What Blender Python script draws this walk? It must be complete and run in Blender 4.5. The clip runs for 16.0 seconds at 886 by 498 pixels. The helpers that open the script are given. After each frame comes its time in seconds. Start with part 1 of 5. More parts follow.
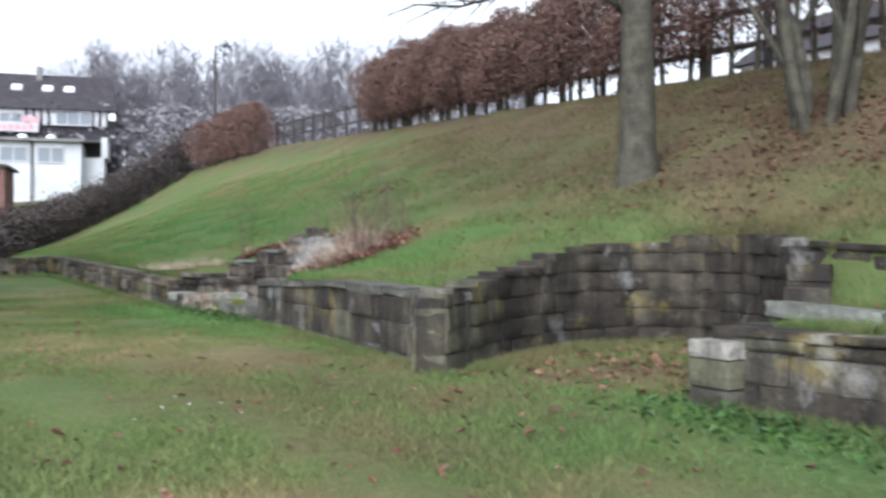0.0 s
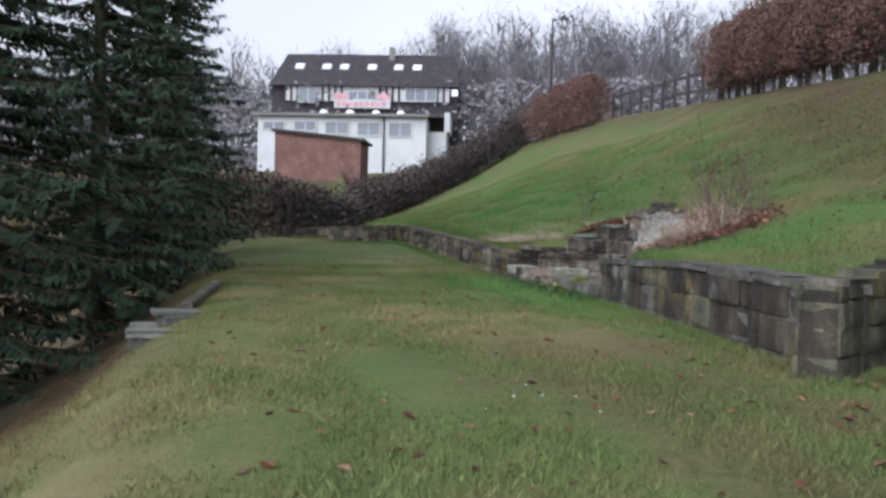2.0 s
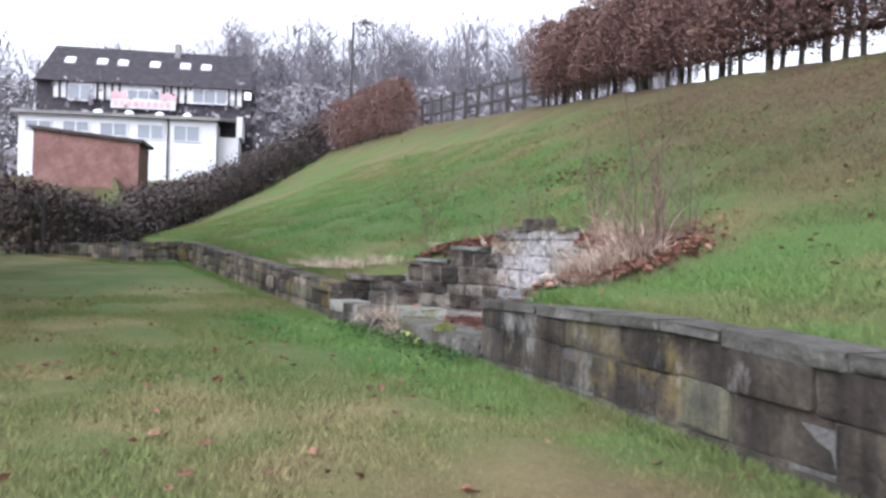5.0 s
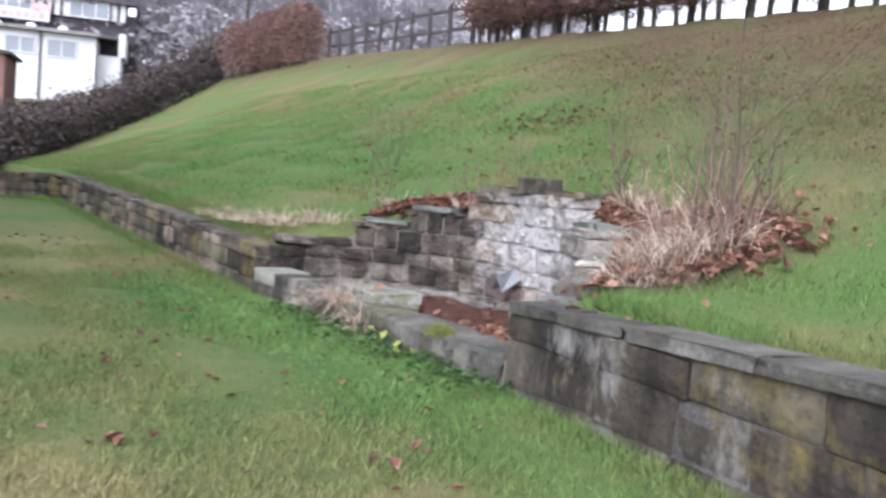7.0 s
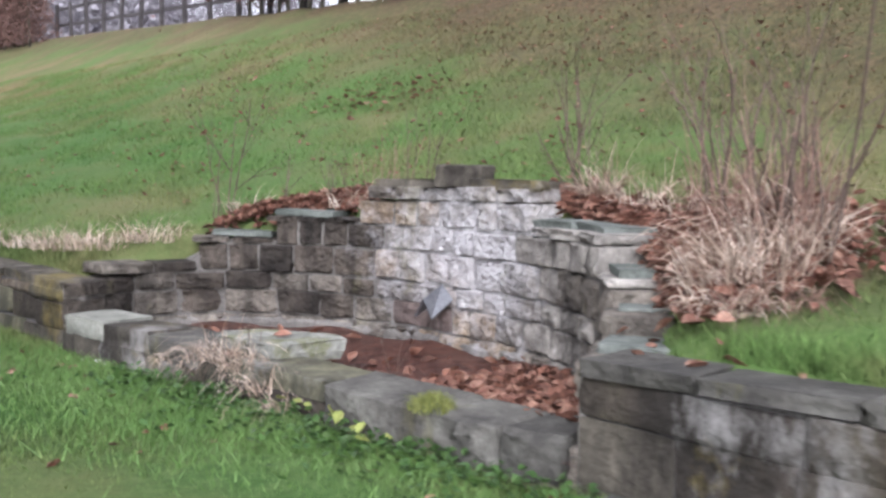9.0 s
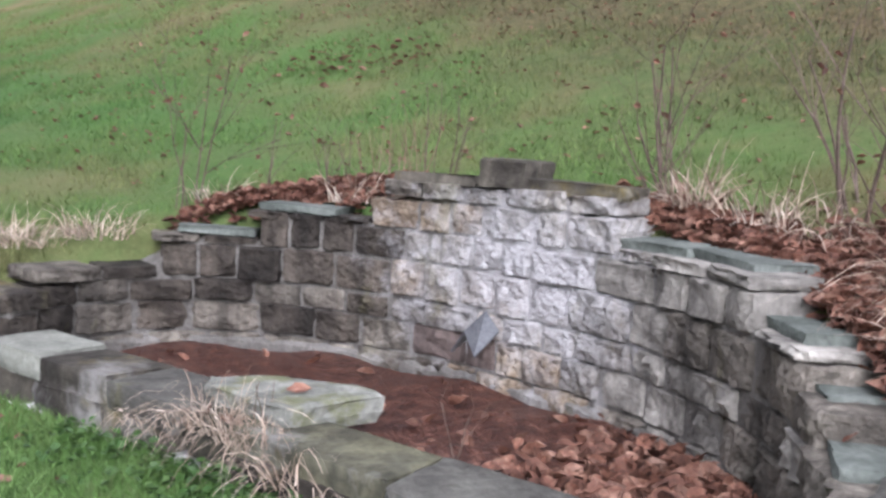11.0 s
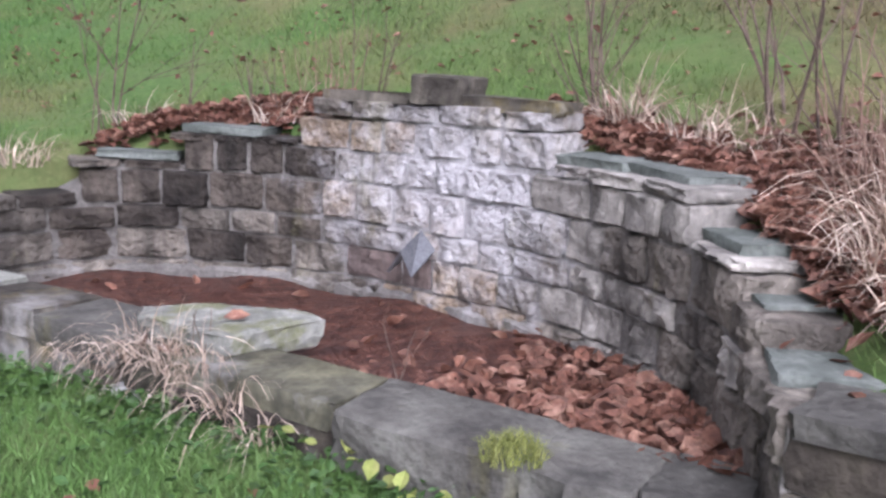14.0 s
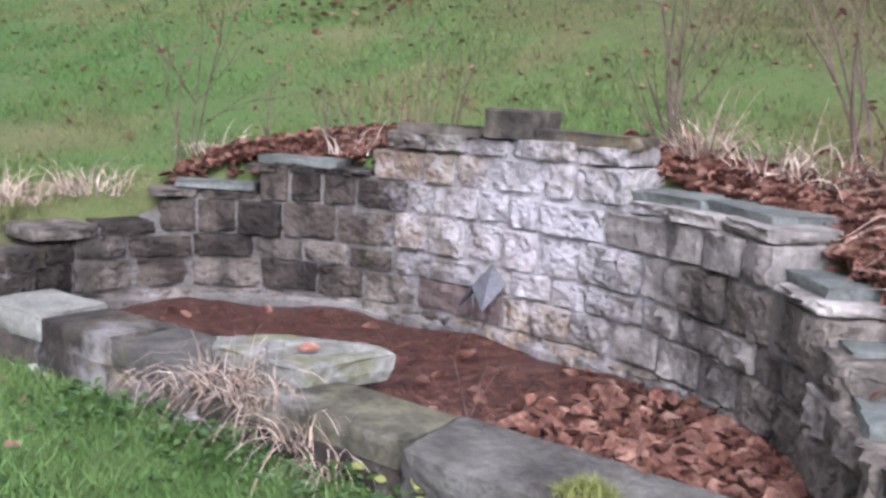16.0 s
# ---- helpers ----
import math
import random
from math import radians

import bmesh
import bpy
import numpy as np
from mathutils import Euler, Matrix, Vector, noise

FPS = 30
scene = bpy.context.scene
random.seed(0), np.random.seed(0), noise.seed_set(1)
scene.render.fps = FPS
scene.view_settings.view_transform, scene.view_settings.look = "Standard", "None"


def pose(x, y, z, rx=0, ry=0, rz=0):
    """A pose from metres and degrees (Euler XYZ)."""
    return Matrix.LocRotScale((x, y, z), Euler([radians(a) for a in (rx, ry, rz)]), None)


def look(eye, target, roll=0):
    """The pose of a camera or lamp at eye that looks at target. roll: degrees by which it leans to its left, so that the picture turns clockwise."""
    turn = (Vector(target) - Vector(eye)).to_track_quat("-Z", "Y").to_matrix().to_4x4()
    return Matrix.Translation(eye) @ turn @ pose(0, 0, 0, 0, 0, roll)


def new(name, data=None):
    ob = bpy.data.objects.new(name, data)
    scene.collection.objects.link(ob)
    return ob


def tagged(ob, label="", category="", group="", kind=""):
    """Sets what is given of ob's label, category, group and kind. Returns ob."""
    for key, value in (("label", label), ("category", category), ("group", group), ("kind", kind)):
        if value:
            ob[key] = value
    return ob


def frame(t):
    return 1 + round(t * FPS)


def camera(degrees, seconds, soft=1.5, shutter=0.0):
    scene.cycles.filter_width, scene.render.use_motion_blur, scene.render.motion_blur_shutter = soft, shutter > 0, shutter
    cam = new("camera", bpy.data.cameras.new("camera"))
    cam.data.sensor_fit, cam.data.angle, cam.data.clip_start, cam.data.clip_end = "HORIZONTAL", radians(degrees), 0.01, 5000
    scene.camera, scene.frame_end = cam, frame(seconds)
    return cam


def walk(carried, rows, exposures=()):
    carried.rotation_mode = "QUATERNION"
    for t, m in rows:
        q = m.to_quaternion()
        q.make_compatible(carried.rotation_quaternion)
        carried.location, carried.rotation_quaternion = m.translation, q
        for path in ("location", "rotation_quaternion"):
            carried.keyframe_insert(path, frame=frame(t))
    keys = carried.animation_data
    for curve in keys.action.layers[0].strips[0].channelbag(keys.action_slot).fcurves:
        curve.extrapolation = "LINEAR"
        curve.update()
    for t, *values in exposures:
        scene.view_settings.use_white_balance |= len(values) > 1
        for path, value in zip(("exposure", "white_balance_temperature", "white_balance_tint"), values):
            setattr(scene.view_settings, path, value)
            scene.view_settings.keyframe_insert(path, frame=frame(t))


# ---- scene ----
cam = camera(52.0, 16.0, soft=2.8, shutter=0.4)
PATH = [
    (0, (-0.052, 0.224, 1.295), (-0.055, 2.224, 1.31), -0.3),
    (0.5, (-0.143, 0.266, 1.31), (-0.36, 2.254, 1.348), -0.2),
    (1, (-0.208, 0.321, 1.305), (-0.577, 2.286, 1.327), -0.1),
    (1.5, (-0.321, 0.576, 1.28), (-0.857, 2.502, 1.223), 0.0),
    (2, (-0.429, 0.95, 1.329), (-1.13, 2.823, 1.279), 1.3),
    (2.5, (-0.614, 1.493, 1.321), (-1.26, 3.386, 1.334), 2.0),
    (3, (-0.871, 2.096, 1.341), (-1.445, 4.01, 1.264), 1.0),
    (3.5, (-1.116, 2.718, 1.387), (-1.715, 4.625, 1.36), 0.8),
    (4, (-1.413, 3.364, 1.375), (-1.9, 5.304, 1.399), -0.7),
    (4.2, (-1.53, 3.636, 1.382), (-1.873, 5.607, 1.385), -1.5),
    (6.3, (-2.736, 6.571, 1.58), (-2.994, 8.554, 1.558), 3.1),
    (6.5, (-2.855, 6.816, 1.587), (-3.092, 8.801, 1.543), 2.3),
    (7, (-3.159, 7.396, 1.61), (-3.162, 9.392, 1.482), 4.5),
    (7.5, (-3.435, 7.994, 1.628), (-3.311, 9.988, 1.522), 5.1),
    (8, (-3.687, 8.629, 1.694), (-3.432, 10.612, 1.643), 3.6),
    (8.5, (-3.921, 9.13, 1.681), (-3.496, 11.083, 1.594), 3.4),
    (9, (-4.275, 9.731, 1.651), (-3.729, 11.65, 1.51), 0.9),
    (9.2, (-4.39, 9.955, 1.668), (-3.771, 11.852, 1.54), 3.3),
    (11.3, (-4.604, 11.433, 1.822), (-3.828, 13.258, 1.562), 3.0),
    (11.5, (-4.615, 11.44, 1.807), (-3.781, 13.225, 1.464), 3.7),
    (12, (-4.611, 11.455, 1.8), (-3.695, 13.187, 1.402), 3.8),
    (12.5, (-4.636, 11.452, 1.817), (-3.749, 13.202, 1.428), 2.2),
    (13, (-4.643, 11.45, 1.82), (-3.78, 13.212, 1.434), 2.6),
    (13.5, (-4.64, 11.451, 1.823), (-3.773, 13.212, 1.436), 2.4),
    (14, (-4.638, 11.451, 1.823), (-3.76, 13.206, 1.439), 2.4),
    (14.5, (-4.654, 11.451, 1.825), (-3.787, 13.215, 1.452), 2.3),
    (15, (-4.653, 11.451, 1.827), (-3.797, 13.22, 1.452), 2.3),
    (15.5, (-4.653, 11.464, 1.834), (-3.832, 13.25, 1.468), 2.4),
    (16, (-4.646, 11.497, 1.847), (-3.9, 13.324, 1.518), 2.6),
]
walk(cam, [(t, look(eye, target, roll)) for t, eye, target, roll in PATH],
     exposures=[(0.0, -0.11, 5760, 11), (0.5, -0.02, 5760, 11), (1.0, -0.6, 5760, 12.5), (1.5, -0.82, 5760, 13), (2.0, -0.62, 5760, 13), (2.5, -0.36, 5760, 13), (3.0, -0.62, 5760, 14.5), (3.5, -0.6, 5760, 14.5), (4.2, -0.32, 5760, 16),
                (6.3, 0.17, 5800, 18.5), (8.0, 0.15, 5820, 19), (8.5, 0.05, 5860, 19), (9.0, 0.07, 5880, 19), (11.3, 0.04, 5780, 19.5), (12.0, 0.1, 5780, 21.5), (13.0, 0.12, 5740, 24), (16.0, 0.17, 5700, 26)])

# ---- sky and sun: an overcast winter afternoon ----
world = bpy.data.worlds.new("overcast_sky")
scene.world = world
world.use_nodes = True
wn, wl = world.node_tree.nodes, world.node_tree.links
wn.clear()
sky = wn.new("ShaderNodeTexSky")
sky.sky_type = "NISHITA"
sky.sun_disc = False
sky.sun_elevation, sky.sun_rotation = radians(38), radians(200)
sky.air_density, sky.dust_density, sky.ozone_density = 1.0, 4.0, 1.0
hsv = wn.new("ShaderNodeHueSaturation")
hsv.inputs["Saturation"].default_value = 0.07
hsv.inputs["Value"].default_value = 2.6
bg = wn.new("ShaderNodeBackground")
bg.inputs["Strength"].default_value = 0.15
wo = wn.new("ShaderNodeOutputWorld")
wl.new(sky.outputs[0], hsv.inputs["Color"])
wl.new(hsv.outputs[0], bg.inputs["Color"])
wl.new(bg.outputs[0], wo.inputs["Surface"])
sun_data = bpy.data.lights.new("sun", "SUN")
sun_data.energy, sun_data.angle, sun_data.color = 0.5, radians(40), (1.0, 0.97, 0.92)
sun = new("sun", sun_data)
sun.matrix_world = look((-20, -30, 45), (0, 12, 0))


# ---- materials ----
def grainy(name, colours, scale=3.0, fine=40.0, rough=0.9, bump=0.4, bump_scale=30.0, per=None, spread=0.25, metal=0.0, detail=6.0,
           bump_distance=0.02, spec=0.3, streak=0.0, vary=0.38, lime=None, weather=None):
    """A matt surface of mottled colours: coarse patches, fine grain, relief; per: 'object' or 'island' varies its brightness piece by piece."""
    m = bpy.data.materials.new(name)
    m.use_nodes = True
    nt = m.node_tree
    n, l = nt.nodes, nt.links
    b = n["Principled BSDF"]
    b.inputs["Roughness"].default_value = rough
    b.inputs["Metallic"].default_value = metal
    b.inputs["Specular IOR Level"].default_value = spec
    geo = n.new("ShaderNodeNewGeometry")
    coarse = n.new("ShaderNodeTexNoise")
    coarse.inputs["Scale"].default_value = scale
    coarse.inputs["Detail"].default_value = detail
    coarse.inputs["Roughness"].default_value = 0.65
    l.new(geo.outputs["Position"], coarse.inputs["Vector"])
    ramp = n.new("ShaderNodeValToRGB")
    el = ramp.color_ramp.elements
    lo, hi = 0.3, 0.7
    for k, c in enumerate(colours):
        p = lo + (hi - lo) * k / max(1, len(colours) - 1)
        e = el[k] if k < 2 else el.new(p)
        e.position = p
        e.color = (*c, 1)
    l.new(coarse.outputs["Fac"], ramp.inputs["Fac"])
    grain = n.new("ShaderNodeTexNoise")
    grain.inputs["Scale"].default_value = fine
    grain.inputs["Detail"].default_value = 4
    l.new(geo.outputs["Position"], grain.inputs["Vector"])
    gr = n.new("ShaderNodeMapRange")
    gr.inputs["From Min"].default_value, gr.inputs["From Max"].default_value = 0.25, 0.75
    gr.inputs["To Min"].default_value, gr.inputs["To Max"].default_value = 1 - spread, 1 + spread
    l.new(grain.outputs["Fac"], gr.inputs["Value"])
    value = gr.outputs["Result"]
    if streak:
        mp = n.new("ShaderNodeMapping")
        mp.inputs["Scale"].default_value = (7, 7, .7)
        l.new(geo.outputs["Position"], mp.inputs["Vector"])
        sn = n.new("ShaderNodeTexNoise")
        sn.inputs["Scale"].default_value = 1.0
        sn.inputs["Detail"].default_value = 5
        l.new(mp.outputs["Vector"], sn.inputs["Vector"])
        sr = n.new("ShaderNodeMapRange")
        sr.inputs["From Min"].default_value, sr.inputs["From Max"].default_value = 0.35, 0.65
        sr.inputs["To Min"].default_value, sr.inputs["To Max"].default_value = 1 - streak, 1 + streak * .6
        l.new(sn.outputs["Fac"], sr.inputs["Value"])
        sm = n.new("ShaderNodeMath")
        sm.operation = "MULTIPLY"
        l.new(value, sm.inputs[0])
        l.new(sr.outputs["Result"], sm.inputs[1])
        value = sm.outputs[0]
    if per:
        src = n.new("ShaderNodeObjectInfo").outputs["Random"] if per == "object" else geo.outputs["Random Per Island"]
        pr = n.new("ShaderNodeMapRange")
        pr.inputs["To Min"].default_value, pr.inputs["To Max"].default_value = 1 - vary, 1 + vary
        l.new(src, pr.inputs["Value"])
        mul = n.new("ShaderNodeMath")
        mul.operation = "MULTIPLY"
        l.new(value, mul.inputs[0])
        l.new(pr.outputs["Result"], mul.inputs[1])
        value = mul.outputs[0]
    mix = n.new("ShaderNodeVectorMath")
    mix.operation = "SCALE"
    l.new(ramp.outputs["Color"], mix.inputs[0])
    l.new(value, mix.inputs["Scale"])
    colour = mix.outputs["Vector"]
    if lime:
        # whitish lime efflorescence round one place, broken up by noise
        sub = n.new("ShaderNodeVectorMath")
        sub.operation = "SUBTRACT"
        sub.inputs[1].default_value = lime[:3]
        l.new(geo.outputs["Position"], sub.inputs[0])
        sq = n.new("ShaderNodeVectorMath")
        sq.operation = "MULTIPLY"
        sq.inputs[1].default_value = (1, 1, 1.55)
        l.new(sub.outputs["Vector"], sq.inputs[0])
        ln = n.new("ShaderNodeVectorMath")
        ln.operation = "LENGTH"
        l.new(sq.outputs["Vector"], ln.inputs[0])
        near = n.new("ShaderNodeMapRange")
        near.inputs["From Min"].default_value, near.inputs["From Max"].default_value = lime[3] * .45, lime[3] * 1.15
        near.inputs["To Min"].default_value, near.inputs["To Max"].default_value = .46, -.58
        near.clamp = False
        l.new(ln.outputs["Value"], near.inputs["Value"])
        ns = n.new("ShaderNodeTexNoise")
        ns.inputs["Scale"].default_value = 5.5
        ns.inputs["Detail"].default_value = 9
        ns.inputs["Roughness"].default_value = .7
        l.new(geo.outputs["Position"], ns.inputs["Vector"])
        nm = n.new("ShaderNodeMath")
        nm.operation = "MULTIPLY_ADD"
        nm.inputs[1].default_value = 2.9
        l.new(ns.outputs["Fac"], nm.inputs[0])
        off = n.new("ShaderNodeMath")
        off.operation = "SUBTRACT"
        off.inputs[1].default_value = 1.2
        l.new(near.outputs["Result"], off.inputs[0])
        l.new(off.outputs[0], nm.inputs[2])
        nm.use_clamp = True
        fr = n.new("ShaderNodeMath")
        fr.operation = "MULTIPLY"
        fr.inputs[1].default_value = .8
        l.new(nm.outputs[0], fr.inputs[0])
        mx = n.new("ShaderNodeMix")
        mx.data_type = "RGBA"
        l.new(fr.outputs[0], mx.inputs["Factor"])
        l.new(colour, mx.inputs["A"])
        mx.inputs["B"].default_value = (.46, .447, .44, 1)
        colour = mx.outputs["Result"]
    # weathering that runs across joints: (share of threshold, scale, upright stretch, colour, strength) for each layer
    for k, (level, size, tall, tint, most) in enumerate(weather or ()):
        wm = n.new("ShaderNodeMapping")
        wm.inputs["Scale"].default_value = (1, 1, tall)
        wm.inputs["Location"].default_value = (7.3 * k, 3.1 * k + 2.2, 1.7 * k)
        l.new(geo.outputs["Position"], wm.inputs["Vector"])
        wt = n.new("ShaderNodeTexNoise")
        wt.inputs["Scale"].default_value = size
        wt.inputs["Detail"].default_value = 7
        wt.inputs["Roughness"].default_value = .68
        l.new(wm.outputs["Vector"], wt.inputs["Vector"])
        wr = n.new("ShaderNodeMapRange")
        wr.inputs["From Min"].default_value, wr.inputs["From Max"].default_value = level, level + .12
        wr.inputs["To Min"].default_value, wr.inputs["To Max"].default_value = 0, most
        l.new(wt.outputs["Fac"], wr.inputs["Value"])
        wx = n.new("ShaderNodeMix")
        wx.data_type = "RGBA"
        l.new(wr.outputs["Result"], wx.inputs["Factor"])
        l.new(colour, wx.inputs["A"])
        wx.inputs["B"].default_value = (*tint, 1)
        colour = wx.outputs["Result"]
    l.new(colour, b.inputs["Base Color"])
    if bump:
        bn = n.new("ShaderNodeTexNoise")
        bn.inputs["Scale"].default_value = bump_scale
        bn.inputs["Detail"].default_value = 8
        l.new(geo.outputs["Position"], bn.inputs["Vector"])
        bp = n.new("ShaderNodeBump")
        bp.inputs["Strength"].default_value = bump
        bp.inputs["Distance"].default_value = bump_distance
        l.new(bn.outputs["Fac"], bp.inputs["Height"])
        l.new(bp.outputs["Normal"], b.inputs["Normal"])
    return m


def glass(name, tint=(0.07, 0.08, 0.09)):
    m = bpy.data.materials.new(name)
    m.use_nodes = True
    b = m.node_tree.nodes["Principled BSDF"]
    b.inputs["Base Color"].default_value = (*tint, 1)
    b.inputs["Roughness"].default_value = 0.15
    b.inputs["Specular IOR Level"].default_value = 0.4
    return m


ALGAE = (.50, 1.5, .35, (.020, .017, .014), .8)
LICHEN = (.55, 1.3, 1.0, (.190, .150, .045), .65)
LIME_STAIN = (.575, 1.5, .6, (.33, .32, .30), .62)
FRONT_WEAR = (ALGAE, LICHEN, LIME_STAIN)
BASIN_WEAR = ((.56, 2.4, .3, (.030, .026, .022), .7), (.585, 2.1, .35, (.125, .118, .045), .6))
STONE_DARK = grainy("stone_dark", [(.022, .018, .014), (.041, .034, .026), (.071, .061, .043)], 2.5, 26, per="object", bump=.8, bump_scale=18, bump_distance=.03, streak=.45, vary=.13, weather=FRONT_WEAR)
STONE_GREY = grainy("stone_grey", [(.037, .032, .024), (.081, .072, .055), (.122, .107, .083)], 2.2, 24, per="object", bump=.8, bump_scale=16, bump_distance=.03, streak=.45, vary=.13, weather=FRONT_WEAR)
STONE_LIME = grainy("stone_limewashed", [(.206, .191, .178), (.374, .360, .347), (.542, .532, .515)], 5, 30, per="object", bump=1, bump_scale=20, bump_distance=.035, streak=.45, vary=.26)
STONE_TAN = grainy("stone_tan", [(.095, .070, .048), (.168, .134, .098), (.224, .196, .162)], 4, 30, per="object", bump=.8, bump_scale=20, bump_distance=.03, streak=.45, vary=.13, weather=FRONT_WEAR)
STONE_MOSS = grainy("stone_mossy", [(.051, .050, .039), (.101, .097, .064), (.137, .129, .078)], 3, 30, per="object", bump=.8, bump_scale=18, streak=.45, vary=.13, weather=FRONT_WEAR)
SLAB_PALE = grainy("slab_lichen", [(0.090, 0.089, 0.074), (0.162, 0.164, 0.138), (0.225, 0.226, 0.190)], 4, 35, per="object", bump=.7, bump_scale=22)
STONE_WING = grainy("stone_mid_grey", [(.140, .129, .112), (.237, .220, .190), (.344, .320, .279)], 3.2, 28, per="object", bump=.9, bump_scale=18, bump_distance=.035, streak=.45, vary=.2, weather=BASIN_WEAR)
SLAB_WHITE = grainy("slab_white_lichen", [(.112, .113, .093), (.207, .209, .178), (.345, .342, .298)], 5, 30, bump=.8, bump_scale=20, bump_distance=.03, weather=((.51, 4.5, 1, (.120, .125, .040), .7),))
STEP_SLAB = grainy("step_slab_greenish", [(.053, .060, .051), (.101, .113, .097), (.172, .185, .163)], 4, 35, per="object", bump=.8, bump_scale=20, vary=.2)
RIM_STONE = grainy("rim_stone", [(.046, .044, .038), (.089, .085, .072), (.147, .144, .122)], 3.5, 30, per="object", bump=.9, bump_scale=18, bump_distance=.03, vary=.25, weather=BASIN_WEAR)
LIME_AT = (-2.36, 15.85, 1.14, 1.2)
BASIN_DARK = grainy("basin_stone_dark", [(.032, .026, .021), (.060, .050, .039), (.106, .088, .070)], 3, 28, per="object", bump=1, bump_scale=16, bump_distance=.075, streak=.45, vary=.5, lime=LIME_AT, weather=BASIN_WEAR)
BASIN_GREY = grainy("basin_stone_grey", [(0.078, 0.069, 0.054), (0.140, 0.122, 0.099), (0.229, 0.206, 0.167)], 3, 28, per="object", bump=1, bump_scale=16, bump_distance=.075, streak=.45, vary=.36, lime=LIME_AT, weather=BASIN_WEAR)
BASIN_TAN = grainy("basin_stone_tan", [(0.143, 0.104, 0.070), (0.231, 0.177, 0.123), (0.330, 0.270, 0.194)], 4, 30, per="object", bump=1, bump_scale=18, bump_distance=.075, streak=.4, vary=.2, lime=LIME_AT, weather=BASIN_WEAR)
BASIN_RED = grainy("basin_stone_red_brown", [(0.085, 0.064, 0.055), (0.128, 0.098, 0.085), (0.178, 0.143, 0.126)], 4, 30, per="object", bump=.7, bump_scale=18, bump_distance=.03, streak=.4, vary=.15)
BASIN_MORTAR = grainy("basin_mortar", [(.079, .072, .063), (.137, .127, .112), (.216, .203, .180)], 3, 40, bump=.9, bump_scale=40, lime=LIME_AT, weather=BASIN_WEAR)
# far undergrowth: distance haze is put into this pale colour
UNDERGROWTH_HAZED = grainy("far_undergrowth", [(.182, .173, .184), (.223, .211, .223), (.263, .251, .263)], .3, 4, bump=0, per="island", vary=.12, spread=.1)
MORTAR = grainy("mortar", [(.048, .046, .043), (.096, .091, .086), (.163, .156, .149)], 2.6, 40, bump=.8, bump_scale=40, weather=FRONT_WEAR)
BARK = grainy("bark", [(.030, .027, .020), (.062, .057, .042), (.100, .092, .066)], 5, 40, bump=1, bump_scale=35)
TWIG = grainy("twig_brown", [(.05, .035, .028), (.10, .072, .055), (.15, .115, .09)], 6, 40, bump=0, per="island")
DEAD_STALK = grainy("dead_stalk", [(.10, .060, .045), (.19, .120, .088), (.30, .215, .165)], 5, 40, bump=0, per="island", vary=.4)
STRAW = grainy("dry_grass", [(.24, .165, .12), (.40, .31, .235), (.60, .52, .43)], 6, 40, bump=0, per="island", rough=.7, vary=.45)
LEAF = grainy("fallen_leaf", [(.048, .020, .013), (.138, .062, .040), (.320, .195, .138)], 9, 50, bump=.3, per="island", spread=.4, rough=.7)
WETBED = grainy("wet_leaf_bed", [(.022, .009, .007), (.075, .030, .020), (.17, .078, .052)], 13, 60, bump=1, bump_scale=30, bump_distance=.05, rough=.4)
HEDGELEAF = grainy("beech_hedge_leaf", [(.085, .044, .036), (.137, .078, .061), (.200, .126, .100)], 3, 20, bump=0, per="island", rough=.8)
NEEDLE = grainy("spruce_needles", [(.016, .031, .018), (.029, .052, .029), (.047, .078, .042)], 2, 15, bump=0, per="island")
DARKHEDGE = grainy("dark_hedge", [(.035, .028, .027), (.066, .053, .048), (.111, .087, .076)], 2, 15, bump=0, per="island")
# bark lightened to imitate the haze over the far trees
WOODS_HAZED = grainy("far_bark_hazed", [(.142, .132, .146), (.182, .171, .186), (.230, .216, .230)], .2, 4, bump=0, per="island", vary=.12, spread=.1)
FENCEWOOD = grainy("weathered_fence_wood", [(.030, .027, .027), (.054, .048, .047), (.078, .072, .069)], 5, 40, bump=.5, bump_scale=40)
ROOF = grainy("dark_roof_tiles", [(.03, .028, .032), (.045, .04, .045), (.065, .06, .065)], 2, 20, bump=.4, bump_scale=20)
FLATROOF = grainy("felt_roof", [(.15, .145, .14), (.20, .195, .185), (.25, .24, .23)], 1, 12, bump=.2)
RENDER_WHITE = grainy("white_render", [(.475, .482, .497), (.533, .540, .547), (.576, .576, .576)], .6, 20, bump=.2, spread=.06)
TIMBER = grainy("dark_timber", [(.03, .026, .024), (.05, .043, .04), (.07, .06, .055)], 3, 30, bump=.2)
BRICK = grainy("red_brick", [(.125, .068, .056), (.17, .094, .078), (.22, .13, .108)], 2, 20, bump=.4, bump_scale=25)
GLASS = glass("window_glass", (.20, .22, .24))
SKYLIGHT = glass("skylight_glass", (.85, .88, .92))
BANNER_RED = grainy("banner_red", [(.56, .30, .32), (.64, .40, .42)], 2, 20, bump=0)
METAL = grainy("grey_metal", [(.11, .115, .122), (.155, .16, .168), (.20, .205, .213)], 8, 60, rough=.5, metal=.6, bump=.2)
LUSHBLADE = grainy("grass_blade_lush", [(.075, .15, .035), (.105, .195, .048), (.15, .235, .075)], 1.5, 9, bump=0, per="island", rough=.6, vary=.2, spread=.12)
GREENLEAF = grainy("green_ground_ivy", [(.024, .058, .013), (.038, .082, .018), (.067, .110, .030)], 6, 30, bump=0, per="island", rough=.6)
YELLOWLEAF = grainy("yellowed_leaf", [(.13, .17, .04), (.22, .25, .07), (.33, .32, .12)], 8, 30, bump=0, per="island")
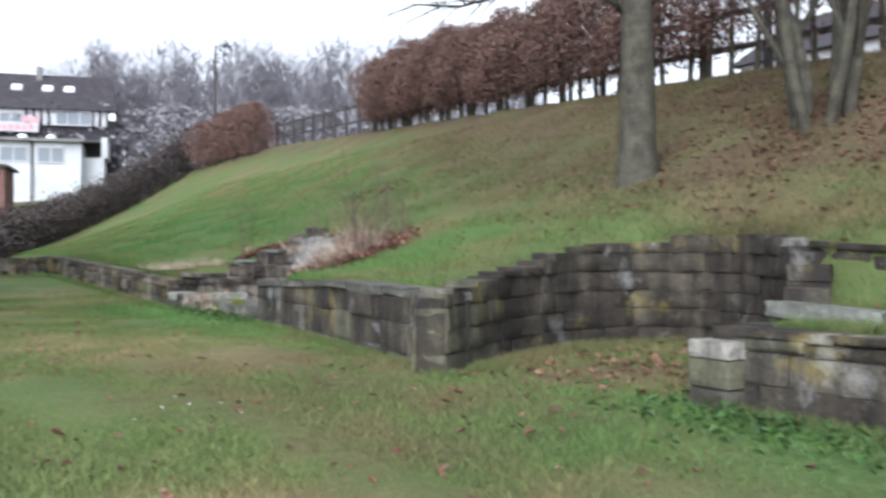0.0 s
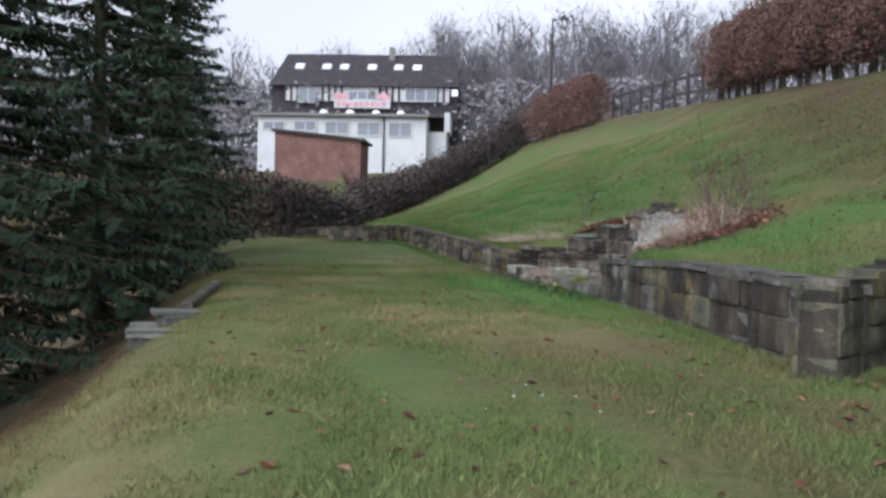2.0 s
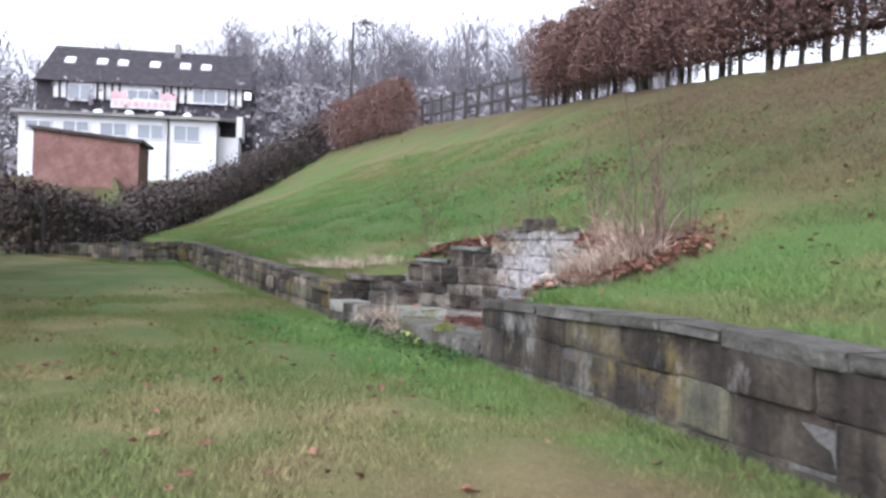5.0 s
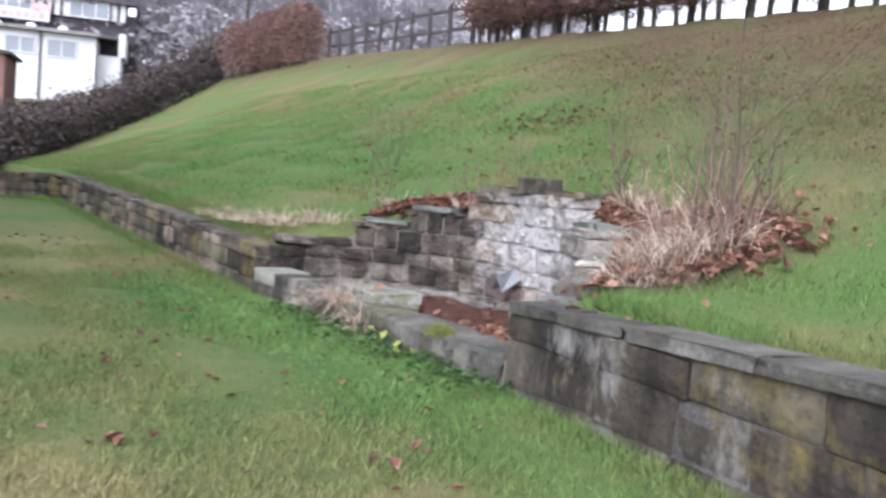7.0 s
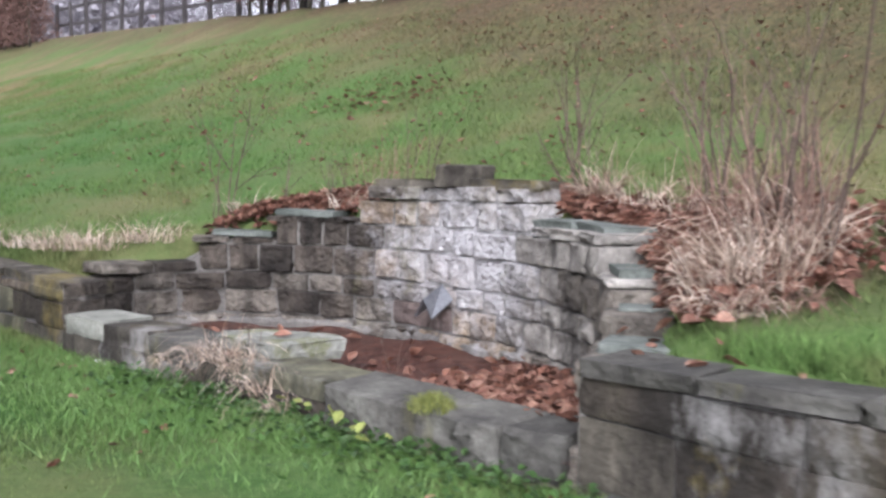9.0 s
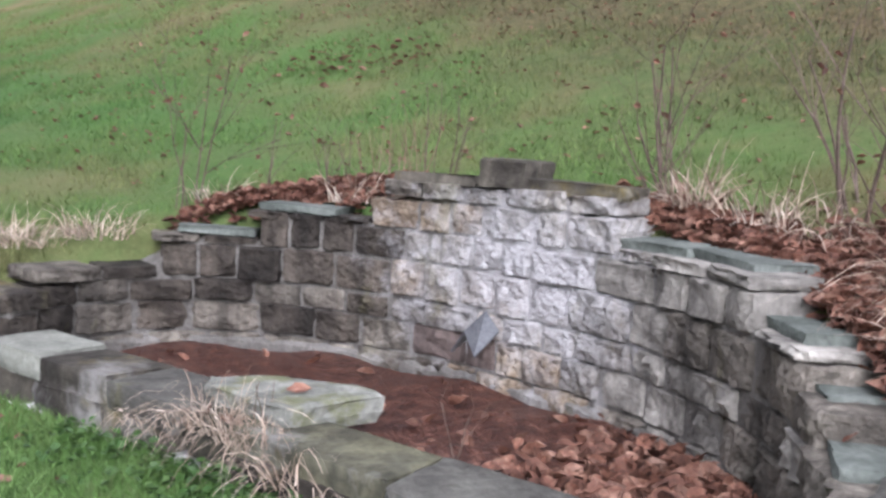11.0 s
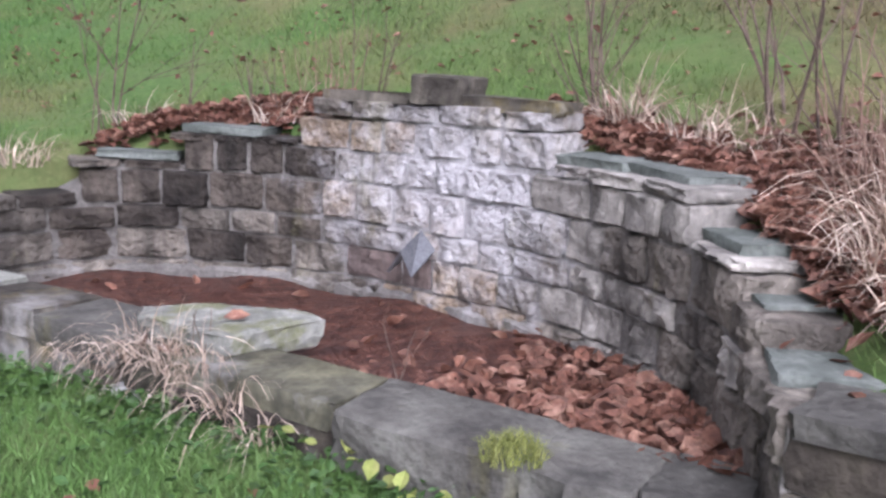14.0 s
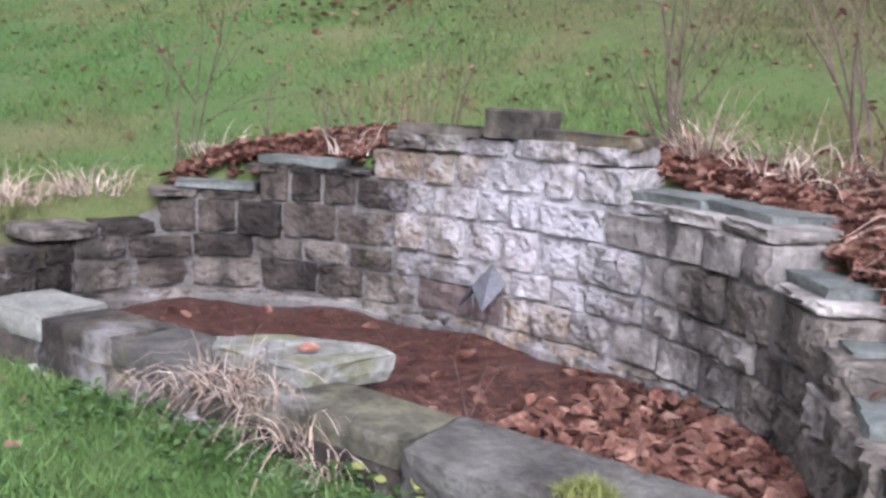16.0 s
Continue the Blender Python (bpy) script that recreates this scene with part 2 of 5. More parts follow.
CUSHION = grainy("moss_cushion", [(.10, .12, .03), (.17, .19, .05), (.26, .27, .09)], 8, 30, bump=0, per="island")
PALE_TWIG = grainy("pale_blossom_twig", [(.45, .45, .47), (.60, .60, .62), (.70, .70, .72)], 4, 20, bump=0, per="island")


def meadow(name, blades=False):
    """Winter turf: green, olive and straw patches, bare brown litter towards the hedge and below the trees, also
    painted-in shade on the right bank; blades: each varies a little.
    """
    m = bpy.data.materials.new(name)
    m.use_nodes = True
    nt = m.node_tree
    n, l = nt.nodes, nt.links
    b = n["Principled BSDF"]
    b.inputs["Roughness"].default_value = 0.95
    b.inputs["Specular IOR Level"].default_value = 0.15
    geo = n.new("ShaderNodeNewGeometry")

    def noise_tex(scale, detail=6, rough=.6):
        t = n.new("ShaderNodeTexNoise")
        t.inputs["Scale"].default_value = scale
        t.inputs["Detail"].default_value = detail
        t.inputs["Roughness"].default_value = rough
        l.new(geo.outputs["Position"], t.inputs["Vector"])
        return t.outputs["Fac"]

    def ramp_of(fac, stops):
        r = n.new("ShaderNodeValToRGB")
        e = r.color_ramp.elements
        for k, (p, c) in enumerate(stops):
            x = e[k] if k < 2 else e.new(p)
            x.position, x.color = p, (*c, 1)
        l.new(fac, r.inputs["Fac"])
        return r.outputs["Color"]

    def mix(fac, a, c):
        x = n.new("ShaderNodeMix")
        x.data_type = "RGBA"
        l.new(fac, x.inputs["Factor"])
        l.new(a, x.inputs["A"])
        l.new(c, x.inputs["B"])
        return x.outputs["Result"]

    patches = noise_tex(.5, 9, .64)
    bank = ramp_of(patches, [(.36, (.172, .129, .067)), (.45, (.116, .120, .045)), (.53, (.069, .129, .031)), (.64, (.053, .136, .026))])
    pale = ramp_of(patches, [(.36, (.237, .189, .099)), (.45, (.168, .155, .069)), (.54, (.103, .125, .043)), (.64, (.060, .107, .029))])
    at0 = n.new("ShaderNodeAttribute")
    at0.attribute_name = "straw"
    turf = mix(at0.outputs["Fac"], bank, pale)
    blades = ramp_of(noise_tex(28, 6, .75), [(.3, (.052, .057, .022)), (.5, (.129, .138, .056)), (.7, (.258, .249, .129))])
    f = n.new("ShaderNodeValue")
    f.outputs[0].default_value = .34
    col = mix(f.outputs[0], turf, blades)
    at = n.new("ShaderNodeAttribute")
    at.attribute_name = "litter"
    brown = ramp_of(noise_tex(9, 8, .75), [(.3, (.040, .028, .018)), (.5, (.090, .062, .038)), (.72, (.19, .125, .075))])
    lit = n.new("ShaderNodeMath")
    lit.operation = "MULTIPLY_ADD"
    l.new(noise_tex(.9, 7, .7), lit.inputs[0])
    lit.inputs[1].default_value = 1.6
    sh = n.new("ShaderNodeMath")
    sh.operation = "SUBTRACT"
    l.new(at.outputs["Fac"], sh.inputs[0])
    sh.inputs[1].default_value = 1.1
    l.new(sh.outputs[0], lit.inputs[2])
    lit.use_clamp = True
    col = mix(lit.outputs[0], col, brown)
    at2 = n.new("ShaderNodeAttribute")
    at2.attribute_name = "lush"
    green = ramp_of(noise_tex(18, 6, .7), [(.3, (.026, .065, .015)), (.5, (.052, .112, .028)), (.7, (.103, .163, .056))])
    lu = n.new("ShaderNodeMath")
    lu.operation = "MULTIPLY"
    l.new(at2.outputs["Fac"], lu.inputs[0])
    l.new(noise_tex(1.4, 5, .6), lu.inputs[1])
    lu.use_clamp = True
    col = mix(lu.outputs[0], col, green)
    if blades:
        vary = n.new("ShaderNodeMapRange")
        vary.inputs["To Min"].default_value, vary.inputs["To Max"].default_value = .85, 1.6
        l.new(geo.outputs["Random Per Island"], vary.inputs["Value"])
        tone = n.new("ShaderNodeVectorMath")
        tone.operation = "SCALE"
        l.new(col, tone.inputs[0])
        l.new(vary.outputs["Result"], tone.inputs["Scale"])
        l.new(tone.outputs["Vector"], b.inputs["Base Color"])
        return m
    l.new(col, b.inputs["Base Color"])
    bp = n.new("ShaderNodeBump")
    bp.inputs["Strength"].default_value = .7
    bp.inputs["Distance"].default_value = .05
    l.new(noise_tex(22, 10, .75), bp.inputs["Height"])
    l.new(bp.outputs["Normal"], b.inputs["Normal"])
    return m


TURF = meadow("winter_turf")
TURF_BLADES = meadow("winter_turf_blades", True)


# ---- mesh helpers ----
class Buf:
    """Collects vertices and faces of one mesh."""

    def __init__(self):
        self.v, self.f = [], []

    def add(self, verts, faces):
        k = len(self.v)
        self.v += [tuple(p) for p in verts]
        self.f += [tuple(i + k for i in q) for q in faces]

    def box(self, x0, x1, y0, y1, z0, z1, m=None, c=0.0):
        """A box; c: chamfer of the upright edges' top ring."""
        if c:
            ring = [(x0, y0), (x1, y0), (x1, y1), (x0, y1)]
            inn = [(x0 + c, y0 + c), (x1 - c, y0 + c), (x1 - c, y1 - c), (x0 + c, y1 - c)]
            vs = [(*p, z0) for p in ring] + [(*p, z1 - c) for p in ring] + [(*p, z1) for p in inn]
            fs = [(3, 2, 1, 0)] + [(k, (k + 1) % 4, 4 + (k + 1) % 4, 4 + k) for k in range(4)]
            fs += [(4 + k, 4 + (k + 1) % 4, 8 + (k + 1) % 4, 8 + k) for k in range(4)] + [(8, 9, 10, 11)]
        else:
            vs = [(x, y, z) for z in (z0, z1) for x, y in ((x0, y0), (x1, y0), (x1, y1), (x0, y1))]
            fs = [(3, 2, 1, 0), (4, 5, 6, 7), (0, 1, 5, 4), (1, 2, 6, 5), (2, 3, 7, 6), (3, 0, 4, 7)]
        if m:
            vs = [m @ Vector(p) for p in vs]
        self.add(vs, fs)

    def tube(self, pts, radii, sides=5):
        pts = [Vector(p) for p in pts]
        vs, fs = [], []
        for k, p in enumerate(pts):
            d = (pts[min(k + 1, len(pts) - 1)] - pts[max(k - 1, 0)]).normalized()
            a = d.orthogonal().normalized()
            c = d.cross(a)
            for j in range(sides):
                an = 2 * math.pi * j / sides
                vs.append(p + (a * math.cos(an) + c * math.sin(an)) * radii[k])
        for k in range(len(pts) - 1):
            for j in range(sides):
                j2 = (j + 1) % sides
                fs.append((k * sides + j, k * sides + j2, (k + 1) * sides + j2, (k + 1) * sides + j))
        fs.append(tuple(range((len(pts) - 1) * sides, len(pts) * sides)))
        self.add(vs, fs)

    def mesh(self, name, smooth=False):
        me = bpy.data.meshes.new(name)
        me.from_pydata(self.v, [], self.f)
        if smooth:
            me.polygons.foreach_set("use_smooth", [True] * len(me.polygons))
        me.update()
        return me


def part(name, buf, material, parent=None, label="", smooth=False, m=None):
    """Links a Buf (or a mesh) as one mesh object under a thing or a part."""
    me = buf.mesh(name, smooth) if isinstance(buf, Buf) else buf
    if not me.materials:
        me.materials.append(material)
    ob = new(name, me)
    if parent:
        ob.parent = parent
    if m:
        ob.matrix_basis = m
    if label:
        ob["label"] = label
    return ob


def thing(name, m, label, category, group="", kind=""):
    ob = new(name)
    ob.empty_display_size = 0.1
    ob.matrix_basis = m
    return tagged(ob, label, category, group, kind)


# ---- the plan: w runs along the retaining wall, s uphill from it ----
PLAN_O, PLAN_D, PLAN_N = Vector((-5.1, 16.9)), Vector((-.54, .842)), Vector((.842, .54))


def at_plan(w, s):
    return (PLAN_O[0] + w * PLAN_D[0] + s * PLAN_N[0], PLAN_O[1] + w * PLAN_D[1] + s * PLAN_N[1])


# foot of the retaining walls from the right-hand end to the far end, with the walls' top heights
WALLS = [(-22, 1.4, .78), (-13.6, .45, .78), (-12.6, .28, .79), (-12.4, .28, .74), (-12.25, 1.2, .8), (-11.7, 2.1, 1.3), (-10.9, 2.75, 1.5), (-10.1, 2.85, 1.5),
         (-9.5, 2.4, 1.45), (-9.4, 1.5, 1.35), (-9.72, .45, 1.1), (-10.3, -.59, .97), (-7.4, -.3, 1.03), (-4.45, -.02, .95),
         (-4.4, .15, .93), (-4.25, .5, 1.0), (-4.0, .95, 1.2), (-3.6, 1.35, 1.4), (-3.1, 1.65, 1.4), (-2.6, 1.78, 1.62), (-2.0, 1.85, 1.62),
         (-1.5, 1.85, 1.6), (-.9, 1.75, 1.4), (-.4, 1.55, 1.36), (0.0, 1.15, 1.2), (.15, .6, 1.0), (.05, .1, .87), (.1, 0.0, .87),
         (5, -.05, 1.1), (11.1, -.1, 1.34), (11.6, -1.6, 1.28), (16, -3.0, 1.16)]


def lawn_height(y):
    return np.interp(y, [-60, -5, 0, 7, 10, 17, 26, 32, 60], [-.3, -.2, -.05, .25, .33, .36, .78, .85, .5])


def crest(w):
    return 9.5 + .15 * np.clip(w, -25, 31)


def densified(rows, step=.08):
    out = []
    for a, b in zip(rows, rows[1:]):
        k = max(1, int(math.hypot(b[0] - a[0], b[1] - a[1]) / step))
        out += [tuple(a[i] + (b[i] - a[i]) * j / k for i in range(len(a))) for j in range(k)]
    return np.array(out + [rows[-1]])


DENSE = densified(WALLS)
POLY = np.array([(p[0], p[1]) for p in WALLS] + [(16, 400), (-22, 400)])


def terrain(w, s):
    """Heights of the ground at arrays of plan places; also the distance uphill of the walls."""
    w, s = np.asarray(w, float).ravel(), np.asarray(s, float).ravel()
    x = PLAN_O[0] + w * PLAN_D[0] + s * PLAN_N[0]
    y = PLAN_O[1] + w * PLAN_D[1] + s * PLAN_N[1]
    low = lawn_height(y)
    fall = np.clip(-4.85 - s, 0, None)
    low = low - np.minimum(.5 * fall * np.clip(fall / 1.5, 0, 1), 3.2) * np.clip((26 - w) / 8, 0, 1)
    sc = crest(w)
    rise = np.clip(w / 11, 0, 1)
    foot = .93 + .4 * rise * rise * (3 - 2 * rise)
    gain = 5.02 + .075 * np.clip(w, -25, 31) - foot
    q = np.minimum(s, sc) / sc
    high = foot + gain * (.5 * q + .5 * q * np.abs(q)) + .03 * np.clip(s - sc, 0, 12)
    d = np.full(len(w), 1e9)
    top = np.zeros(len(w))
    near = (s > -6) & (s < 9) & (w > -24) & (w < 18)
    idx = np.nonzero(near)[0]
    for k in range(0, len(idx), 4000):
        i = idx[k:k + 4000]
        dd = (w[i, None] - DENSE[None, :, 0]) ** 2 + (s[i, None] - DENSE[None, :, 1]) ** 2
        j = dd.argmin(1)
        d[i] = np.sqrt(dd[np.arange(len(i)), j])
        top[i] = DENSE[j, 2]
    inside = np.zeros(len(w), bool)
    for k in range(len(POLY)):
        (wa, sa), (wb, sb) = POLY[k], POLY[(k + 1) % len(POLY)]
        cross = ((sa > s) != (sb > s)) & (w < (wb - wa) * (s - sa) / (sb - sa + 1e-12) + wa)
        inside ^= cross
    inside |= ((w >= 16) | (w <= -22)) & (s > 0)
    edge = np.minimum(high, top - .015 + .75 * np.clip(d - .3, 0, None))
    blend = np.clip((d - .1) / .16, 0, 1)
    z = np.where(inside, np.where(near, low + (np.where(near, edge, high) - low) * blend, high), low)
    # low grassy terrace behind the right-hand wall
    shelf = .72 + .07 * s
    z = np.where(inside & (w < -12.0) & (s < 2.5), np.minimum(z, shelf + (high - shelf) * np.clip((s - 2.2) / .16, 0, 1)), z)
    # rising ground beyond the boundary hedge, then the wooded hill
    lift = np.clip((w - 24.5) / 8, 0, 1) * np.clip((s + 30) / 10, 0, 1)
    z = np.where(s < 1.5, z + 2.9 * lift * lift * (3 - 2 * lift) * np.clip((1.5 - s) / 1.5, 0, 1), z)
    far = np.clip((w - 45) / 9, 0, 1)
    far = far * far * (3 - 2 * far)
    z = z * (1 - far) + (5.2 + np.clip(y - 66, 0, 120) * .11) * far
    return z, np.where(inside, d, -d)


def ground_z(x, y):
    q = Vector((x - PLAN_O[0], y - PLAN_O[1]))
    return float(terrain([q.dot(PLAN_D)], [q.dot(PLAN_N)])[0][0])


def on_ground(w, s, lift=0.0):
    x, y = at_plan(w, s)
    return (x, y, float(terrain([w], [s])[0][0]) + lift)


# ---- ground: one sheet to the horizon ----
def spaced(*runs):
    out = []
    for a, b, step in runs:
        out += list(np.arange(a, b - 1e-6, step))
    return np.array(out + [runs[-1][1]])


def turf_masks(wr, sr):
    """How far leaf litter, lush grass and straw-coloured grass cover the turf at plan places; litter also paints shade
    on the right bank and brow.
    """
    # litter reaches further down the right bank, its brown imitating shade there
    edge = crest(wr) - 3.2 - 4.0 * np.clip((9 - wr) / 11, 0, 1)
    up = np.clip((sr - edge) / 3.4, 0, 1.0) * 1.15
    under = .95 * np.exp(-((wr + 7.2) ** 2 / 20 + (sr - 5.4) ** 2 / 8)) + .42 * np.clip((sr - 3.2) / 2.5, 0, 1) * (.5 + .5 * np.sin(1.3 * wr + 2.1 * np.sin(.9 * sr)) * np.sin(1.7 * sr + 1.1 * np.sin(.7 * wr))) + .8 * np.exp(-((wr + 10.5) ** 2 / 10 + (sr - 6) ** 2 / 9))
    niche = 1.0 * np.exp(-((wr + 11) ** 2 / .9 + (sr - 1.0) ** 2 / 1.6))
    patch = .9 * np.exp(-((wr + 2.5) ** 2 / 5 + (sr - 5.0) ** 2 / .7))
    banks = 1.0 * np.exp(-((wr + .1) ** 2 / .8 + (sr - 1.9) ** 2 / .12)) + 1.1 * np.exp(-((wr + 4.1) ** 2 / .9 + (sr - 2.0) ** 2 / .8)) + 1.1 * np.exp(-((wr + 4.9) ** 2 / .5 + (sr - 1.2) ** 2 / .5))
    # dull brown laid over the lawn near the right-hand walls
    right_lawn = .62 * np.clip((-5.5 - wr) / 3, 0, 1) * np.clip((sr + 4.5) / 2, 0, 1)
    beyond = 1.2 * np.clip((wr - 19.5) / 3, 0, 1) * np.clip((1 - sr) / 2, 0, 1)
    # brow: bare soil, with the spruces' shade painted into it
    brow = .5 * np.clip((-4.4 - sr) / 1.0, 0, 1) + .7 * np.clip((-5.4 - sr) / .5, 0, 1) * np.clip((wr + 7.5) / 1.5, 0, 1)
    litter = np.clip(np.maximum.reduce([up, under, niche, patch, banks, right_lawn, beyond, brow]), 0, 1.2)
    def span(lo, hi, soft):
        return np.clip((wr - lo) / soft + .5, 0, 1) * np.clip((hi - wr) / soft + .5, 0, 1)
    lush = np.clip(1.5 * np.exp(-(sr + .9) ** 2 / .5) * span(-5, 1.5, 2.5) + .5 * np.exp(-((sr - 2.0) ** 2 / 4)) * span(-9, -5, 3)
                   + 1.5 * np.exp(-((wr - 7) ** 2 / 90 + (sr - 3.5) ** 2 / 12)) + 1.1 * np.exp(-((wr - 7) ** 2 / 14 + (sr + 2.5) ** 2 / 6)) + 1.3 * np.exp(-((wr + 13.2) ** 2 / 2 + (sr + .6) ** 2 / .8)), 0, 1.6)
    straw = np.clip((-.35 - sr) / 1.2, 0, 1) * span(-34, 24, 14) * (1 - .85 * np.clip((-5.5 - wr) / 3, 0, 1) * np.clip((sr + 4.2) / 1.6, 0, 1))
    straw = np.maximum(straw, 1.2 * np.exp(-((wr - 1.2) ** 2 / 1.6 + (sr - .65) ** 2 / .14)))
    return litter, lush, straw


def build_ground():
    ww = spaced((-900, -100, 100), (-100, -30, 7), (-30, -14, .6), (-14, 1.2, .09), (1.2, 18, .3), (18, 60, 2), (60, 200, 10), (200, 1400, 100))
    ss = spaced((-900, -100, 100), (-100, -16, 6), (-16, -6, .6), (-6, -1.0, .22), (-1.0, 3.6, .08), (3.6, 16, .28), (16, 60, 3), (60, 160, 10), (160, 1200, 100))
    W, S = np.meshgrid(ww, ss, indexing="ij")
    z, d = terrain(W, S)
    rng = np.random.default_rng(3)
    x = PLAN_O[0] + W.ravel() * PLAN_D[0] + S.ravel() * PLAN_N[0]
    y = PLAN_O[1] + W.ravel() * PLAN_D[1] + S.ravel() * PLAN_N[1]
    lumps = .03 * np.sin(x * 1.7 + 2 * np.sin(y * .9)) * np.sin(y * 1.3 + 1.5 * np.sin(x * .7)) + .012 * np.sin(x * 5.1 + y * 3.3) + rng.normal(0, .004, len(x))
    soft = np.clip((np.abs(d) - .25) / .8, 0, 1)
    z = z + lumps * np.where(np.abs(d) < 50, soft, 1)
    nw, ns = len(ww), len(ss)
    k = np.arange(nw * ns).reshape(nw, ns)
    quads = np.stack([k[:-1, :-1], k[1:, :-1], k[1:, 1:], k[:-1, 1:]], -1).reshape(-1, 4)
    me = bpy.data.meshes.new("ground")
    me.from_pydata(np.stack([x, y, z], -1).tolist(), [], quads.tolist())
    me.polygons.foreach_set("use_smooth", [True] * len(me.polygons))
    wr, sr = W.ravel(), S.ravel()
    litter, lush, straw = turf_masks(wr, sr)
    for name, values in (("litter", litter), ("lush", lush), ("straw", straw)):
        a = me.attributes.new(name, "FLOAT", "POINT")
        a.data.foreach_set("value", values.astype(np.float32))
    me.materials.append(TURF)
    me.validate()
    return tagged(new("ground", me), "mown winter lawn and steep grassy bank with brown leaf litter", "ground", kind="structure")


build_ground()


# ---- stone walls ----
def stone_mesh(name, seed, rough, chamfer, inner=.43, cuts=2, pitch=0.0):
    """A block of unit size: rounded arrises, uneven edges and bulging faces; pitch: how far its face is hewn into lumps."""
    rnd = random.Random(seed)
    bm = bmesh.new()
    bmesh.ops.create_cube(bm, size=1)
    bmesh.ops.subdivide_edges(bm, edges=bm.edges[:], cuts=cuts, use_grid_fill=True)
    first = .5 - 1 / (cuts + 1)
    for v in bm.verts:
        for i in range(3):
            if abs(v.co[i]) < .49:
                v.co[i] *= inner / first
        ends = sum(abs(c) > .49 for c in v.co)
        hewn = pitch and ends == 1 and v.co.y > .49
        k = chamfer * (0, 0, .55, 1.0)[ends]
        v.co = Vector([c * (1 - k * 2) if abs(c) > .49 else c for c in v.co])
        v.co += Vector([rnd.uniform(-rough, rough) * (.6 if ends > 1 else 1) for _ in range(3)])
        if hewn:
            v.co.y += pitch * (rnd.random() ** 1.5 * (1 - (v.co.x * 2) ** 4) + .25 * rnd.random())
    me = bpy.data.meshes.new(name)
    bm.to_mesh(me)
    bm.free()
    me.polygons.foreach_set("use_smooth", [True] * len(me.polygons))
    me.set_sharp_from_angle(angle=radians(32))
    me.materials.append(STONE_GREY)
    return me


BLOCKS = [stone_mesh("stone", k, .024, .018, .45, 3) for k in range(14)]
ROCKS = [stone_mesh("stone", 100 + k, .03, .04, .44, 5, .12) for k in range(18)]
SLABS = [stone_mesh("slab", 50 + k, .036, .018, .46, 3) for k in range(10)]


def set_stone(parent, m, size, material, rnd, slab=False, label="", rock=False):
    ob = new("slab" if slab else "stone", rnd.choice(SLABS if slab else ROCKS if rock else BLOCKS))
    ob.parent = parent
    ob.matrix_basis = m @ Matrix.Diagonal((*size, 1))
    ob.material_slots[0].link = "OBJECT"
    ob.material_slots[0].material = material
    if label:
        ob["label"] = label
    return ob


class Curve2:
    """A line on the plan with lengths along it; the outer face looks to its left hand."""

    def __init__(self, plan_points):
        self.p = [Vector(at_plan(*q[:2])) for q in plan_points]
        self.h = [q[2] if len(q) > 2 else 0 for q in plan_points]
        self.c = [0.0]
        for a, b in zip(self.p, self.p[1:]):
            self.c.append(self.c[-1] + (b - a).length)
        self.length = self.c[-1]

    def spot(self, d):
        d = min(max(d, 0), self.length)
        k = max(i for i in range(len(self.c) - 1) if self.c[i] <= d + 1e-9)
        f = (d - self.c[k]) / max(1e-9, self.c[k + 1] - self.c[k])
        t = (self.p[k + 1] - self.p[k]).normalized()
        return self.p[k].lerp(self.p[k + 1], f), t, self.h[k] + (self.h[k + 1] - self.h[k]) * f


